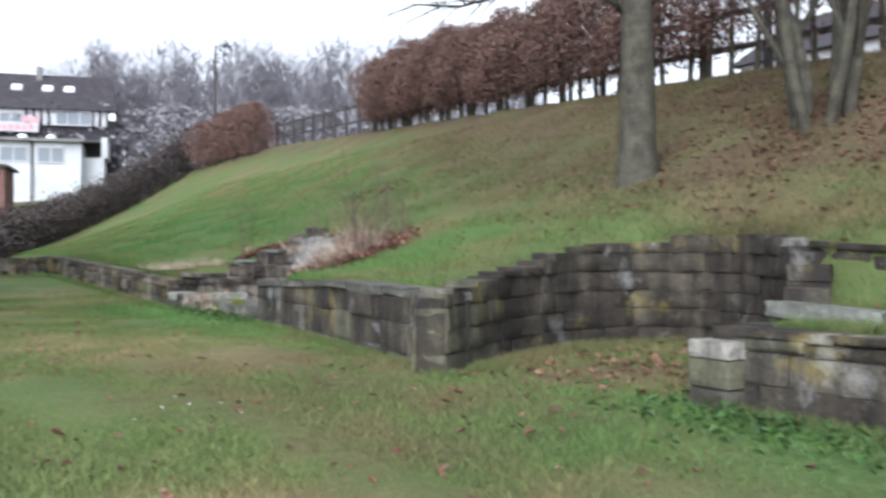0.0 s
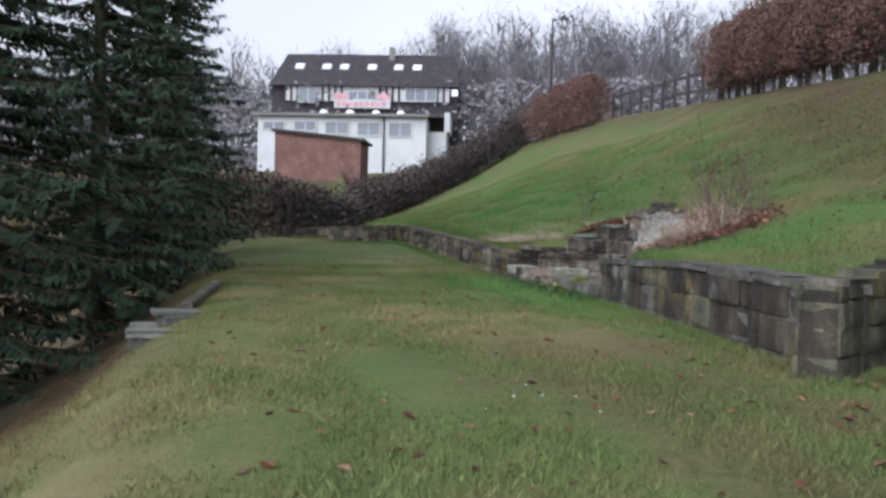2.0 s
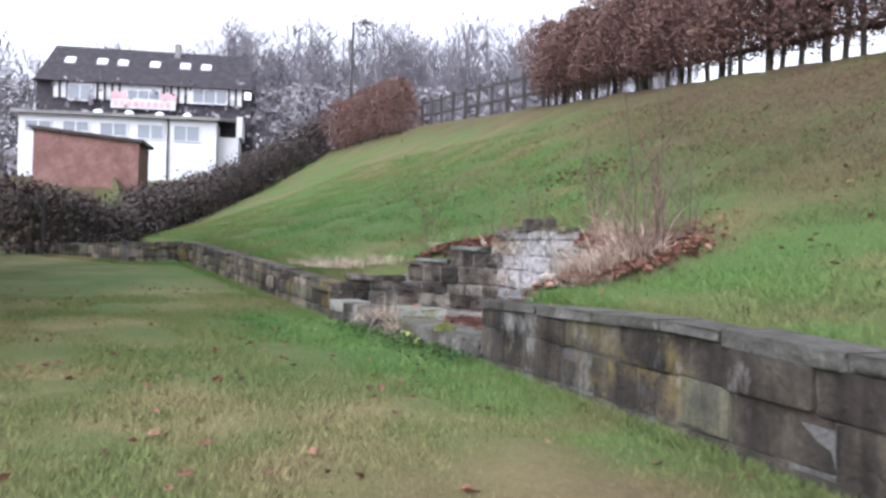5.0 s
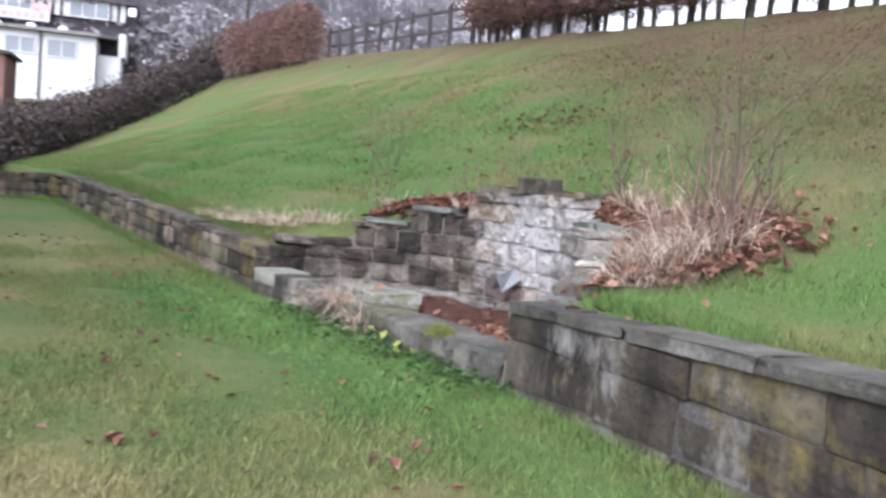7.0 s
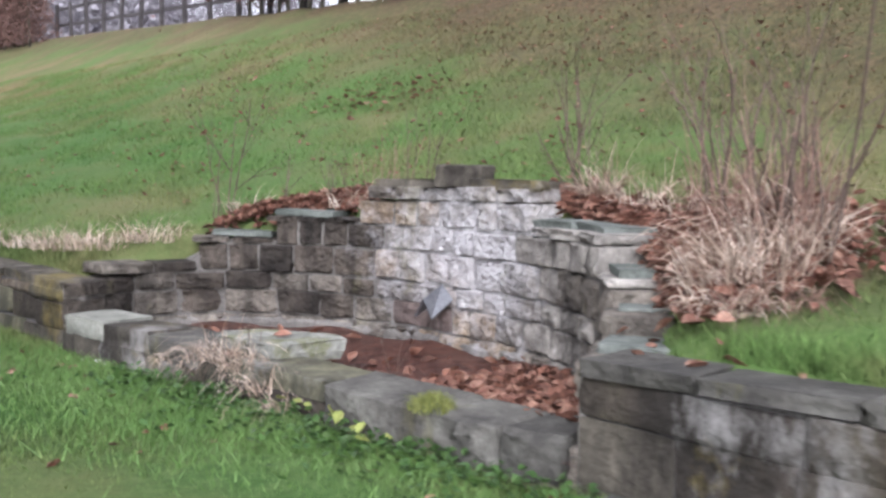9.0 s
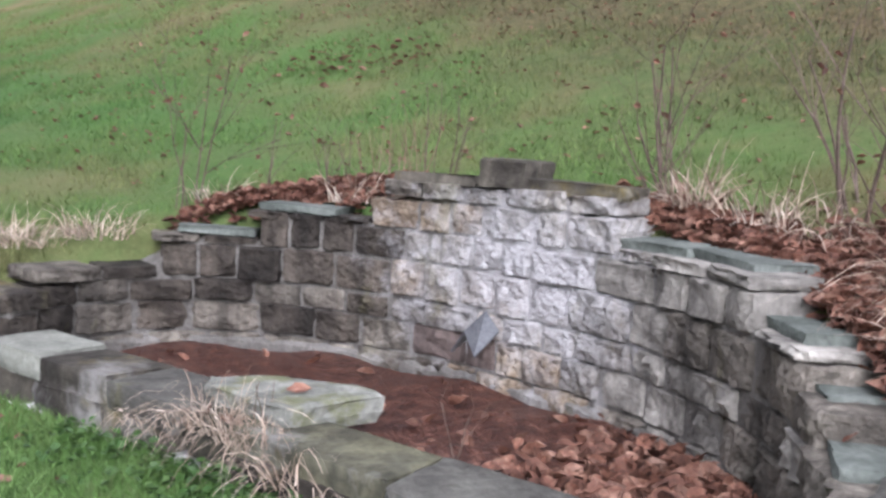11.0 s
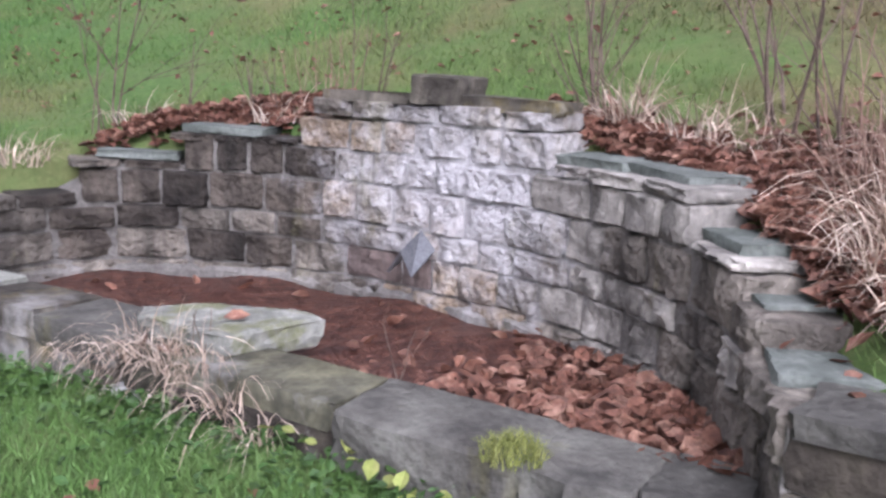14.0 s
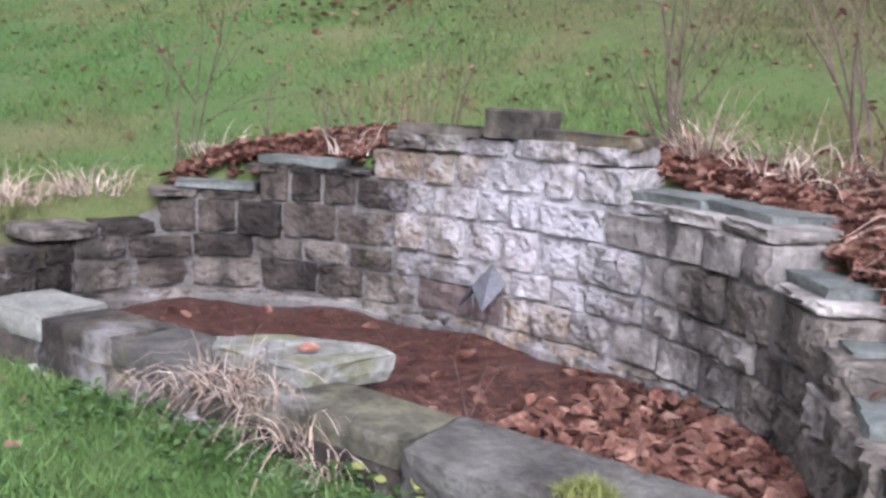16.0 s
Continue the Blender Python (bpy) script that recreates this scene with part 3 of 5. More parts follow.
def lay_wall(parent, curve, base, top, courses, lengths, depth, pick, rnd, cap=0.0, cap_material=None, core=True, mortar=None, gap=(.006, .02), recess=.03, rock=False):
    """Courses of stones along a curve from base(d) up to top(d), on a core of mortar; cap: thickness of a course of slabs on top."""
    if core:
        buf = Buf()
        n = max(2, int(curve.length / .15))
        rows = []
        for k in range(n + 1):
            d = curve.length * k / n
            p, t, _ = curve.spot(d)
            q = curve.spot(min(d + .12, curve.length))[0] - curve.spot(max(d - .12, 0))[0]
            t = q.normalized() if q.length > 1e-6 else t
            o = Vector((-t.y, t.x))
            zb, zt = base(d) - .25, min(top(d + e) for e in (-.2, -.1, 0, .1, .2)) - .035 - cap * .5
            a, b = p - o * recess, p - o * (depth - .03)
            rows.append([(a.x, a.y, zb), (a.x, a.y, zt), (b.x, b.y, zt), (b.x, b.y, zb)])
        stretches = mortar if isinstance(mortar, list) else [(1.0, mortar or MORTAR)]
        k0 = 0
        for share, mat in stretches:
            k1 = int(round(n * share))
            sub = rows[k0:k1 + 1]
            m = len(sub) - 1
            buf = Buf()
            fs = [(k * 4 + j, (k + 1) * 4 + j, (k + 1) * 4 + (j + 1) % 4, k * 4 + (j + 1) % 4) for k in range(m) for j in range(4)]
            fs += [(0, 1, 2, 3), (m * 4 + 3, m * 4 + 2, m * 4 + 1, m * 4)]
            buf.add([v for r in sub for v in r], fs)
            part("mortar_core", buf, mat, parent)
            k0 = k1
    z = 0.0
    for row, h in enumerate(courses):
        d = -rnd.uniform(0, lengths[0] * .5)
        while d < curve.length - .06:
            l = rnd.uniform(*lengths)
            a, b = max(d, 0), min(d + l, curve.length)
            if curve.length - b < lengths[0] * .4:
                b = curve.length
                l = b - d
            mid = (a + b) / 2
            z0 = base(mid) + z
            zt = top(mid) - cap
            if b - a > .07 and z0 < zt - .045:
                hh = h
                if z0 + hh > zt - .05:
                    hh = zt - z0
                p, t, _ = curve.spot(mid)
                qq = curve.spot(b)[0] - curve.spot(a)[0]
                t = qq.normalized()
                p = (curve.spot(b)[0] + curve.spot(a)[0]) / 2 * .5 + p * .5
                o = Vector((-t.y, t.x))
                z0 += rnd.uniform(-.008, .008)
                proud = rnd.uniform(-.012, .024)
                c = p - o * (depth / 2 - proud)
                m = Matrix(((t.x, o.x, 0, c.x), (t.y, o.y, 0, c.y), (0, 0, 1, z0 + hh / 2), (0, 0, 0, 1))) @ pose(0, 0, 0, rnd.uniform(-1, 1), rnd.uniform(-1.2, 1.2), rnd.uniform(-1.5, 1.5))
                set_stone(parent, m, (b - a - rnd.uniform(*gap), depth, hh - rnd.uniform(*gap) * .8), pick(mid, z0 + hh / 2, rnd), rnd, rock=rock)
            d += l
        z += h
    if cap:
        d = 0.0
        while d < curve.length - .1:
            l = rnd.uniform(.55, 1.05)
            b = min(d + l, curve.length)
            if curve.length - b < .3:
                b = curve.length
            mid = (d + b) / 2
            t = (curve.spot(b)[0] - curve.spot(d)[0]).normalized()
            p = (curve.spot(b)[0] + curve.spot(d)[0]) / 2
            o = Vector((-t.y, t.x))
            c = p - o * (depth / 2 - .008 + rnd.uniform(-.015, .02))
            tilt = math.degrees(math.atan2(top(b) - top(d), b - d))
            m = Matrix(((t.x, o.x, 0, c.x), (t.y, o.y, 0, c.y), (0, 0, 1, top(mid) - cap / 2), (0, 0, 0, 1))) @ pose(0, 0, 0, rnd.uniform(-1.5, 1.5), -tilt, rnd.uniform(-1.5, 1.5))
            set_stone(parent, m, (b - d - rnd.uniform(.003, .03), depth + .02, cap * rnd.uniform(.75, 1.35)), cap_material or STONE_GREY, rnd, slab=True)
            d = b


def wall_group(name, label):
    return thing(name, Matrix(), label, "stone wall", kind="structure")


def ground_below(curve):
    def base(d):
        p = curve.spot(d)[0]
        return float(lawn_height(p.y)) - .04
    return base


def mixed(*choices):
    return lambda d, z, rnd: rnd.choice(choices)


def build_walls():
    rnd = random.Random(11)
    flip = list
    # right-hand wall with its pier
    c = Curve2(flip(WALLS[0:3]))
    g = wall_group("wall_right", "low dark sandstone retaining wall with damp white stains")
    lay_wall(g, c, ground_below(c), lambda d: c.spot(d)[2], [.24, .22, .22], (.4, .8), .34, mixed(STONE_DARK, STONE_DARK, STONE_MOSS, STONE_GREY), rnd, cap=.07, cap_material=STONE_DARK, gap=(.002, .01), recess=.016)
    # niche behind it
    c2 = Curve2(flip(WALLS[3:12]))
    g = wall_group("wall_niche", "dark curved sandstone niche wall, damp and stained")

    def pick_niche(d, z, r):
        if z < .55 and d < 3.0:
            return r.choice([STONE_LIME, STONE_GREY, STONE_GREY])
        if d > 6.7:
            return r.choice([STONE_MOSS, STONE_GREY])
        return STONE_DARK
    lay_wall(g, c2, ground_below(c2), lambda d: math.floor(c2.spot(d)[2] / .06 + .6) * .06 + .015 * math.sin(5 * d), [.22, .2, .2, .2, .2, .2, .2], (.26, .48), .34, pick_niche, rnd, mortar=STONE_DARK, gap=(.002, .01), recess=.016)
    # long front wall up to the basin
    c3 = Curve2([(-10.1, -.57, .97)] + WALLS[12:14])
    g = wall_group("wall_front", "weathered sandstone retaining wall of large blocks with slab coping")

    def pick_front(d, z, r):
        if z > .72:
            return r.choice([STONE_DARK, STONE_DARK, STONE_GREY])
        if d < 2.8:
            return r.choice([STONE_MOSS, STONE_MOSS, STONE_TAN, STONE_GREY, STONE_DARK])
        return r.choice([STONE_GREY, STONE_GREY, STONE_MOSS, STONE_DARK])
    lay_wall(g, c3, ground_below(c3), lambda d: c3.spot(d)[2], [.12, .29, .25, .2], (.45, 1.0), .34, pick_front, rnd, cap=.075, cap_material=RIM_STONE, gap=(.002, .01), recess=.014)
    # wall beyond the basin
    c4 = Curve2(flip(WALLS[27:32]))
    g = wall_group("wall_far", "low lichened sandstone retaining wall along the lawn")
    lay_wall(g, c4, ground_below(c4), lambda d: c4.spot(d)[2], [.2, .2, .2, .2], (.35, .75), .32, mixed(STONE_GREY, STONE_MOSS, STONE_DARK, STONE_TAN), rnd, cap=.06, cap_material=STONE_GREY, gap=(.002, .012), recess=.016)
    # wall behind the grassy terrace
    c5 = Curve2([(-19, 2.2, 1.1), (-14.5, 2.25, 1.2), (-12.6, 2.3, 1.36), (-11.75, 2.3, 1.42)])
    g = wall_group("wall_terrace", "dark sandstone wall behind the grassy terrace")
    lay_wall(g, c5, lambda d: .7, lambda d: c5.spot(d)[2], [.2, .2, .2, .2], (.35, .7), .34, mixed(STONE_DARK, STONE_DARK, STONE_GREY), rnd, cap=.07, cap_material=STONE_DARK, mortar=STONE_DARK)
    # corner pier of the right-hand wall
    g = wall_group("wall_pier", "squared mossy corner pier of the retaining wall")
    x, y = at_plan(-12.5, .3)
    z = float(lawn_height(y)) - .05
    for k, (h, mt) in enumerate(((.2, STONE_GREY), (.2, STONE_MOSS), (.13, STONE_WING))):
        m = pose(x, y, z + h / 2, 0, 0, math.degrees(math.atan2(PLAN_D[1], PLAN_D[0])) + rnd.uniform(-3, 3))
        set_stone(g, m, (.36, .38, h - .012), mt, rnd)
        z += h


build_walls()


# ---- the basin: curved back wall, wings, front rim ----
def build_basin():
    rnd = random.Random(5)
    curve = Curve2(WALLS[13:28])
    g = wall_group("wall_basin", "curved sandstone fountain wall, whitened with lime in the middle")
    arc = [Vector(at_plan(*q[:2])) for q in WALLS[13:28]]

    def along(d):
        p = curve.spot(d)[0] - PLAN_O
        return -p.dot(PLAN_D)

    def top(d):
        u = along(d)
        s = (curve.spot(d)[0] - PLAN_O).dot(PLAN_N)
        if s < .45 and u < 1:
            return .88
        if u < -.02:
            return 1.0 if s < .95 else 1.12
        if u < .38:
            return 1.2
        if u < 1.15:
            return 1.38
        if u < 1.4:
            return 1.52
        if u < 2.88:
            return 1.64
        if u < 3.84:
            return 1.40
        if u < 4.12:
            return 1.20
        if u < 4.28:
            return 1.06
        return .93

    def pick(d, z, r):
        u = along(d)
        if z > 1.38 and 1.35 < u < 2.95:
            return r.choice([BASIN_TAN, BASIN_TAN, BASIN_GREY]) if z < 1.56 else BASIN_GREY
        if u > 4.15:
            return BASIN_GREY
        if u > 3.0:
            return r.choice([STONE_WING, BASIN_GREY, STONE_WING, STONE_WING])
        if z < .7:
            return r.choice([BASIN_DARK, BASIN_GREY, BASIN_GREY] if u < 1.7 else [BASIN_GREY, BASIN_RED, BASIN_TAN])
        if u < 1.45:
            return r.choice([BASIN_DARK, BASIN_DARK, BASIN_DARK, BASIN_GREY])
        return r.choice([BASIN_GREY, BASIN_GREY, BASIN_TAN, BASIN_GREY])
    lay_wall(g, curve, lambda d: .36, top, [.2, .2, .15, .23, .19, .2, .14, .15], (.2, .46), .32, pick, rnd, core=True, mortar=BASIN_MORTAR, gap=(.004, .022), recess=.006, rock=True)
    # projecting plinth
    buf = Buf()
    n = 60
    rows = []
    for k in range(n + 1):
        d = curve.length * k / n
        p = curve.spot(d)[0]
        q = curve.spot(min(d + .15, curve.length))[0] - curve.spot(max(d - .15, 0))[0]
        o = Vector((-q.y, q.x)).normalized()
        a = p + o * (.045 + .012 * math.sin(k * 2.3))
        e = p - o * .04
        rows.append([(a.x, a.y, .30), (a.x, a.y, .50 + .012 * math.sin(k * 1.7)), (a.x - o.x * .02, a.y - o.y * .02, .525), (e.x, e.y, .535)])
    buf.add([v for r in rows for v in r], [(k * 4 + j, (k + 1) * 4 + j, (k + 1) * 4 + j + 1, k * 4 + j + 1) for k in range(n) for j in range(3)])
    part("plinth", buf, BASIN_MORTAR, g, "pale projecting mortar plinth")
    # cap block and step slabs of the wing
    def block(u, s, z, size, mat, turn, label="", slab=True):
        x, y = at_plan(-u, s)
        m = pose(x, y, z, rnd.uniform(-2, 2), rnd.uniform(-2, 2), turn if slab else turn + 180)
        return set_stone(g, m, size, mat, rnd, slab=slab, label=label, rock=not slab)
    base_turn = math.degrees(math.atan2(-PLAN_D[1], -PLAN_D[0]))
    block(2.14, 1.97, 1.715, (.34, .3, .17), STONE_GREY, base_turn, "raised dark capstone", slab=False)
    block(1.64, 1.98, 1.655, (.62, .3, .07), STONE_GREY, base_turn + 2)
    block(2.62, 1.93, 1.655, (.6, .3, .08), STONE_GREY, base_turn - 6)
    block(.62, 1.82, 1.40, (.55, .34, .05), STEP_SLAB, base_turn + 17)
    block(.12, 1.5, 1.22, (.5, .34, .05), STEP_SLAB, base_turn + 38)
    block(3.2, 1.80, 1.395, (.5, .33, .085), STEP_SLAB, base_turn - 24)
    block(3.66, 1.57, 1.38, (.5, .33, .1), STEP_SLAB, base_turn - 40)
    block(4.10, 1.17, 1.185, (.36, .36, .09), STEP_SLAB, base_turn - 50)
    block(4.32, .87, 1.03, (.3, .36, .09), STEP_SLAB, base_turn - 62)
    block(4.46, .50, .93, (.4, .34, .06), STEP_SLAB, base_turn - 70)
    # front rim
    r = wall_group("wall_basin_front", "low front rim of the basin, mossy sandstone slabs on rough stones")
    g = r
    for u0, u1, zt, mat in ((.0, .55, .66, STONE_GREY), (.55, 1.15, .65, STONE_GREY), (1.15, 1.7, .64, RIM_STONE)):
        block((u0 + u1) / 2, .16, zt - .07, (u1 - u0 - .015, .40, .14), mat if u0 else SLAB_PALE, base_turn)
        block((u0 + u1) / 2 - .1, .12, .43, (u1 - u0 - .02, .28, .21), STONE_GREY, base_turn, slab=False)
        block((u0 + u1) / 2 + .15, .11, .31, (u1 - u0 - .04, .3, .14), STONE_LIME, base_turn, slab=False)
    block(2.5, .17, .545, (.78, .36, .11), STONE_MOSS, base_turn - 2)
    block(1.95, .15, .50, (.5, .3, .2), STONE_MOSS, base_turn, slab=False)
    block(2.25, .13, .38, (.6, .3, .22), STONE_DARK, base_turn, slab=False)
    block(2.7, .14, .40, (.38, .3, .2), STONE_DARK, base_turn, slab=False)
    block(3.28, .15, .485, (.76, .42, .24), RIM_STONE, base_turn + 1, slab=False)
    block(3.2, .12, .30, (.7, .3, .16), RIM_STONE, base_turn, slab=False)
    block(3.85, .17, .475, (.4, .40, .22), RIM_STONE, base_turn - 2, slab=False)
    block(4.2, .2, .47, (.34, .42, .22), RIM_STONE, base_turn + 4, slab=False)
    block(4.0, .13, .29, (.8, .32, .18), STONE_MOSS, base_turn, slab=False)
    # mossy loose slab lying on the rim
    x, y = at_plan(-1.98, .36)
    slab = Buf()
    corners = [(-.44, -.03), (-.16, -.15), (.10, -.31), (.46, .10), (.30, .22), (-.12, .25), (-.48, .12)]
    outline = []
    for (a0, b0), (a1, b1) in zip(corners, corners[1:] + corners[:1]):
        outline += [(a0, b0)] + [(a0 + (a1 - a0) * f + rnd.uniform(-.012, .012), b0 + (b1 - b0) * f + rnd.uniform(-.012, .012)) for f in (.33, .67)]
    n = len(outline)
    levels = ((.93, -.095), (.98, -.04), (1.0, .02), (.99, .036), (.93, .046), (.5, .044))
    vs = [(a * f + rnd.uniform(-.01, .01), b * f + rnd.uniform(-.01, .01), h + rnd.uniform(-.007, .007)) for f, h in levels for a, b in outline]
    fs = [tuple(range(n))[::-1]] + [(q * n + k, q * n + (k + 1) % n, (q + 1) * n + (k + 1) % n, (q + 1) * n + k) for q in range(5) for k in range(n)] + [tuple(range(5 * n, 6 * n))]
    slab.add(vs, fs)
    ob = part("stone_slab", slab, SLAB_WHITE, m=pose(x, y, .65, 1, -1, base_turn + 24) @ Matrix.Scale(.93, 4))
    tagged(ob, "pale lichen-covered loose stone slab lying on the basin rim", "stone slab")
    # bed of wet leaves
    bed = Buf()
    inner = [curve.spot(curve.length * k / 40)[0] for k in range(41)]
    ctr = Vector(at_plan(-2.2, .35))
    vs = [(ctr.x, ctr.y, .47)]
    for f in (.35, .7, 1.0):
        vs += [(ctr.x + (p.x - ctr.x) * f, ctr.y + (p.y - ctr.y) * f, .47 + .03 * math.sin(7 * f + k)) for k, p in enumerate(inner)]
    m = len(inner)
    fs = [(0, 1 + k, 2 + k) for k in range(m - 1)]
    for ring in range(2):
        fs += [(1 + ring * m + k, 1 + (ring + 1) * m + k, 2 + (ring + 1) * m + k, 2 + ring * m + k) for k in range(m - 1)]
    bed.add(vs, fs)
    me = bed.mesh("leaf_bed", True)
    ob = part("leaf_bed", me, WETBED)
    tagged(ob, "dark wet rotted leaf mud filling the fountain basin", "leaf mud", kind="stuff")
    # spout
    x, y = at_plan(-2.12, 1.78)
    sp = Buf()
    v = [(-.07, 0, .0), (.0, -.02, .11), (.07, 0, .02), (-.1, -.16, -.08), (-.02, -.18, .03), (.03, -.16, -.09)]
    vs = [Vector(p) for p in v] + [Vector(p) * .93 + Vector((0, .0, -.012)) for p in v]
    sp.add(vs, [(0, 1, 4, 3), (1, 2, 5, 4), (6, 9, 10, 7), (7, 10, 11, 8), (3, 4, 10, 9), (4, 5, 11, 10), (0, 3, 9, 6), (2, 8, 11, 5), (0, 6, 7, 1), (1, 7, 8, 2)])
    ob = part("fountain_spout", sp, METAL, m=pose(x, y, .80, 0, 0, base_turn + 4) @ Matrix.Scale(1.2, 4))
    tagged(ob, "bent grey metal water spout set in the fountain wall", "spout")


build_basin()


# ---- plants ----
def strip(buf, pts, width, rnd):
    """A narrow blade along a line of points."""
    side = Vector((rnd.uniform(-1, 1), rnd.uniform(-1, 1), rnd.uniform(-.2, .2)))
    side = side.normalized() * width / 2
    n = len(pts)
    vs = []
    for k, p in enumerate(pts):
        f = 1 - .85 * k / (n - 1)
        vs += [Vector(p) - side * f, Vector(p) + side * f]
    buf.add(vs, [(2 * k, 2 * k + 1, 2 * k + 3, 2 * k + 2) for k in range(n - 1)])


def droopy_blades(buf, root, count, spread, length, rnd, width=.008, lean=None, stiff=.5):
    for _ in range(count):
        a = rnd.uniform(0, 2 * math.pi)
        r = spread * math.sqrt(rnd.random())
        p = Vector((root[0] + r * math.cos(a), root[1] + r * math.sin(a), root[2]))
        L = length * rnd.uniform(.55, 1.15)
        a2 = a + rnd.gauss(0, .9)
        out = Vector((math.cos(a2), math.sin(a2), 0)) * rnd.uniform(.1, 1.1)
        if lean:
            out += Vector(lean)
        v = Vector((out.x * .5, out.y * .5, rnd.uniform(.5, 1.0))).normalized()
        pts = [p]
        for k in range(5):
            pts.append(pts[-1] + v * L / 5)
            v = (v + Vector((out.x * .25, out.y * .25, -(1 - stiff) * rnd.uniform(.4, .9)))).normalized()
        strip(buf, pts, width * rnd.uniform(.7, 1.4), rnd)


def leaf_card(buf, p, size, rnd, flat=.6, normal=(0, 0, 1)):
    """A curled leaf: two halves folded along the midrib, with a pointed tip."""
    nrm = (Vector(normal) + Vector((rnd.uniform(-1, 1), rnd.uniform(-1, 1), rnd.uniform(-.5, .5))) * (1 - flat) * 1.4).normalized()
    a = nrm.orthogonal().normalized()
    a.rotate(Matrix.Rotation(rnd.uniform(0, 6.283), 3, nrm))
    c = nrm.cross(a)
    L, w, curl = size, size * rnd.uniform(.5, .8), size * rnd.uniform(.05, .35)
    p = Vector(p)
    q = [p - a * L / 2, p - a * L * .1 + c * w / 2 + nrm * curl, p + a * L * .22 + c * w * .42 + nrm * curl, p + a * L / 2 + nrm * curl * .5,
         p + a * L * .22 - c * w * .42 + nrm * curl, p - a * L * .1 - c * w / 2 + nrm * curl, p + a * L * .1]
    buf.add(q, [(0, 6, 1), (1, 6, 2), (2, 6, 3), (3, 6, 4), (4, 6, 5), (5, 6, 0)])


def branching(buf, p, v, length, radius, depth, rnd, sides=5, spread=.6, droop=0.0, forks=(2, 3), seg=4, gather=None):
    """A limb and the limbs that fork from it, tapering to twigs."""
    pts, rad = [Vector(p)], [radius]
    v = Vector(v).normalized()
    for k in range(seg):
        v = (v + Vector((rnd.uniform(-1, 1), rnd.uniform(-1, 1), rnd.uniform(-1, 1) - droop)) * .16).normalized()
        pts.append(pts[-1] + v * length / seg)
        rad.append(radius * (1 - .55 * (k + 1) / seg))
    buf.tube(pts, rad, sides)
    if gather is not None and depth <= 1:
        gather += pts[1:]
    if depth <= 0:
        return
    for _ in range(rnd.randint(*forks)):
        k = rnd.randint(1, seg)
        d = Vector((rnd.uniform(-1, 1), rnd.uniform(-1, 1), rnd.uniform(-.3, .8))).normalized()
        branching(buf, pts[k], v * (1 - spread) + d * spread, length * rnd.uniform(.5, .8), rad[k] * .62, depth - 1, rnd, max(3, sides - 1), spread, droop, forks, max(2, seg - 1), gather)


def bare_tree(name, w, s, height, radius, lean, label, rnd, limb_from=.35, limbs=9, category="tree", group=""):
    base = on_ground(w, s)
    ob = thing(name, pose(*base), label, category, group)
    trunk = Buf()
    pts = [(lean[0] * t * t + .03 * math.sin(5 * t + w), lean[1] * t * t, -.25 + height * t) for t in (0, .03, .08, .2, .4, .6, .8, 1.0)]
    trunk.tube(pts, [radius * f for f in (1.5, 1.25, 1.05, .95, .85, .7, .5, .2)], 12)
    part("trunk", trunk, BARK, ob, smooth=True)
    for k in range(limbs):
        t = limb_from + (1 - limb_from) * k / limbs
        a = k * 2.4 + rnd.uniform(-.4, .4)
        b = Buf()
        branching(b, (lean[0] * t * t, lean[1] * t * t, -.25 + height * t), (math.cos(a), math.sin(a), .55), height * .38 * (1.1 - t * .7), radius * .42 * (1.1 - t), 3, rnd, 6)
        part("limb", b, BARK, ob, smooth=True)
    return ob


def spruce(x, y, height, radius, seed):
    rnd = random.Random(seed)
    z = ground_z(x, y) - .2
    ob = thing("spruce_tree", pose(x, y, z), "tall dark green spruce with drooping needle branches", "conifer", "spruces below the lawn")
    t = Buf()
    t.tube([(0, 0, 0), (0, 0, height * .5), (0, 0, height)], [.2, .12, .02], 8)
    part("trunk", t, BARK, ob, smooth=True)
    nb, wood = Buf(), Buf()
    h = .3
    while h < height - .15:
        reach = radius * (1 - h / height) ** .8 + .12
        for k in range(9):
            a = rnd.uniform(0, 6.283)
            R = reach * rnd.uniform(.65, 1.15)
            up = rnd.uniform(-.12, .18)
            pts = [Vector((math.cos(a) * R * f, math.sin(a) * R * f, h + R * (up * f - .32 * f * f + (.22 * f ** 4)))) for f in (0, .25, .5, .75, 1)]
            wood.tube(pts, [.022, .017, .012, .008, .004], 3)
            n = int(16 + R * 26)
            for j in range(n):
                f = rnd.uniform(.18, 1)
                i = min(3, int(f * 4))
                p = pts[i].lerp(pts[i + 1], f * 4 - i)
                sd = Vector((-math.sin(a), math.cos(a), 0)) * rnd.choice((-1, 1))
                d = (sd * rnd.uniform(.3, 1) + Vector((math.cos(a), math.sin(a), 0)) * rnd.uniform(.2, .9) + Vector((0, 0, -rnd.uniform(.2, 1.0)))).normalized()
                L = rnd.uniform(.12, .30)
                wv = d.cross(Vector((0, 0, 1))).normalized() * rnd.uniform(.019, .036)
                q = p + d * L * .45
                nb.add([p, q - wv, p + d * L, q + wv], [(0, 1, 2, 3)])
        h += rnd.uniform(.16, .27)
    tagged(part("branch_wood", wood, TWIG, ob), kind="stuff")
    part("crown", nb, NEEDLE, ob, "dark green hanging needles")
    return ob


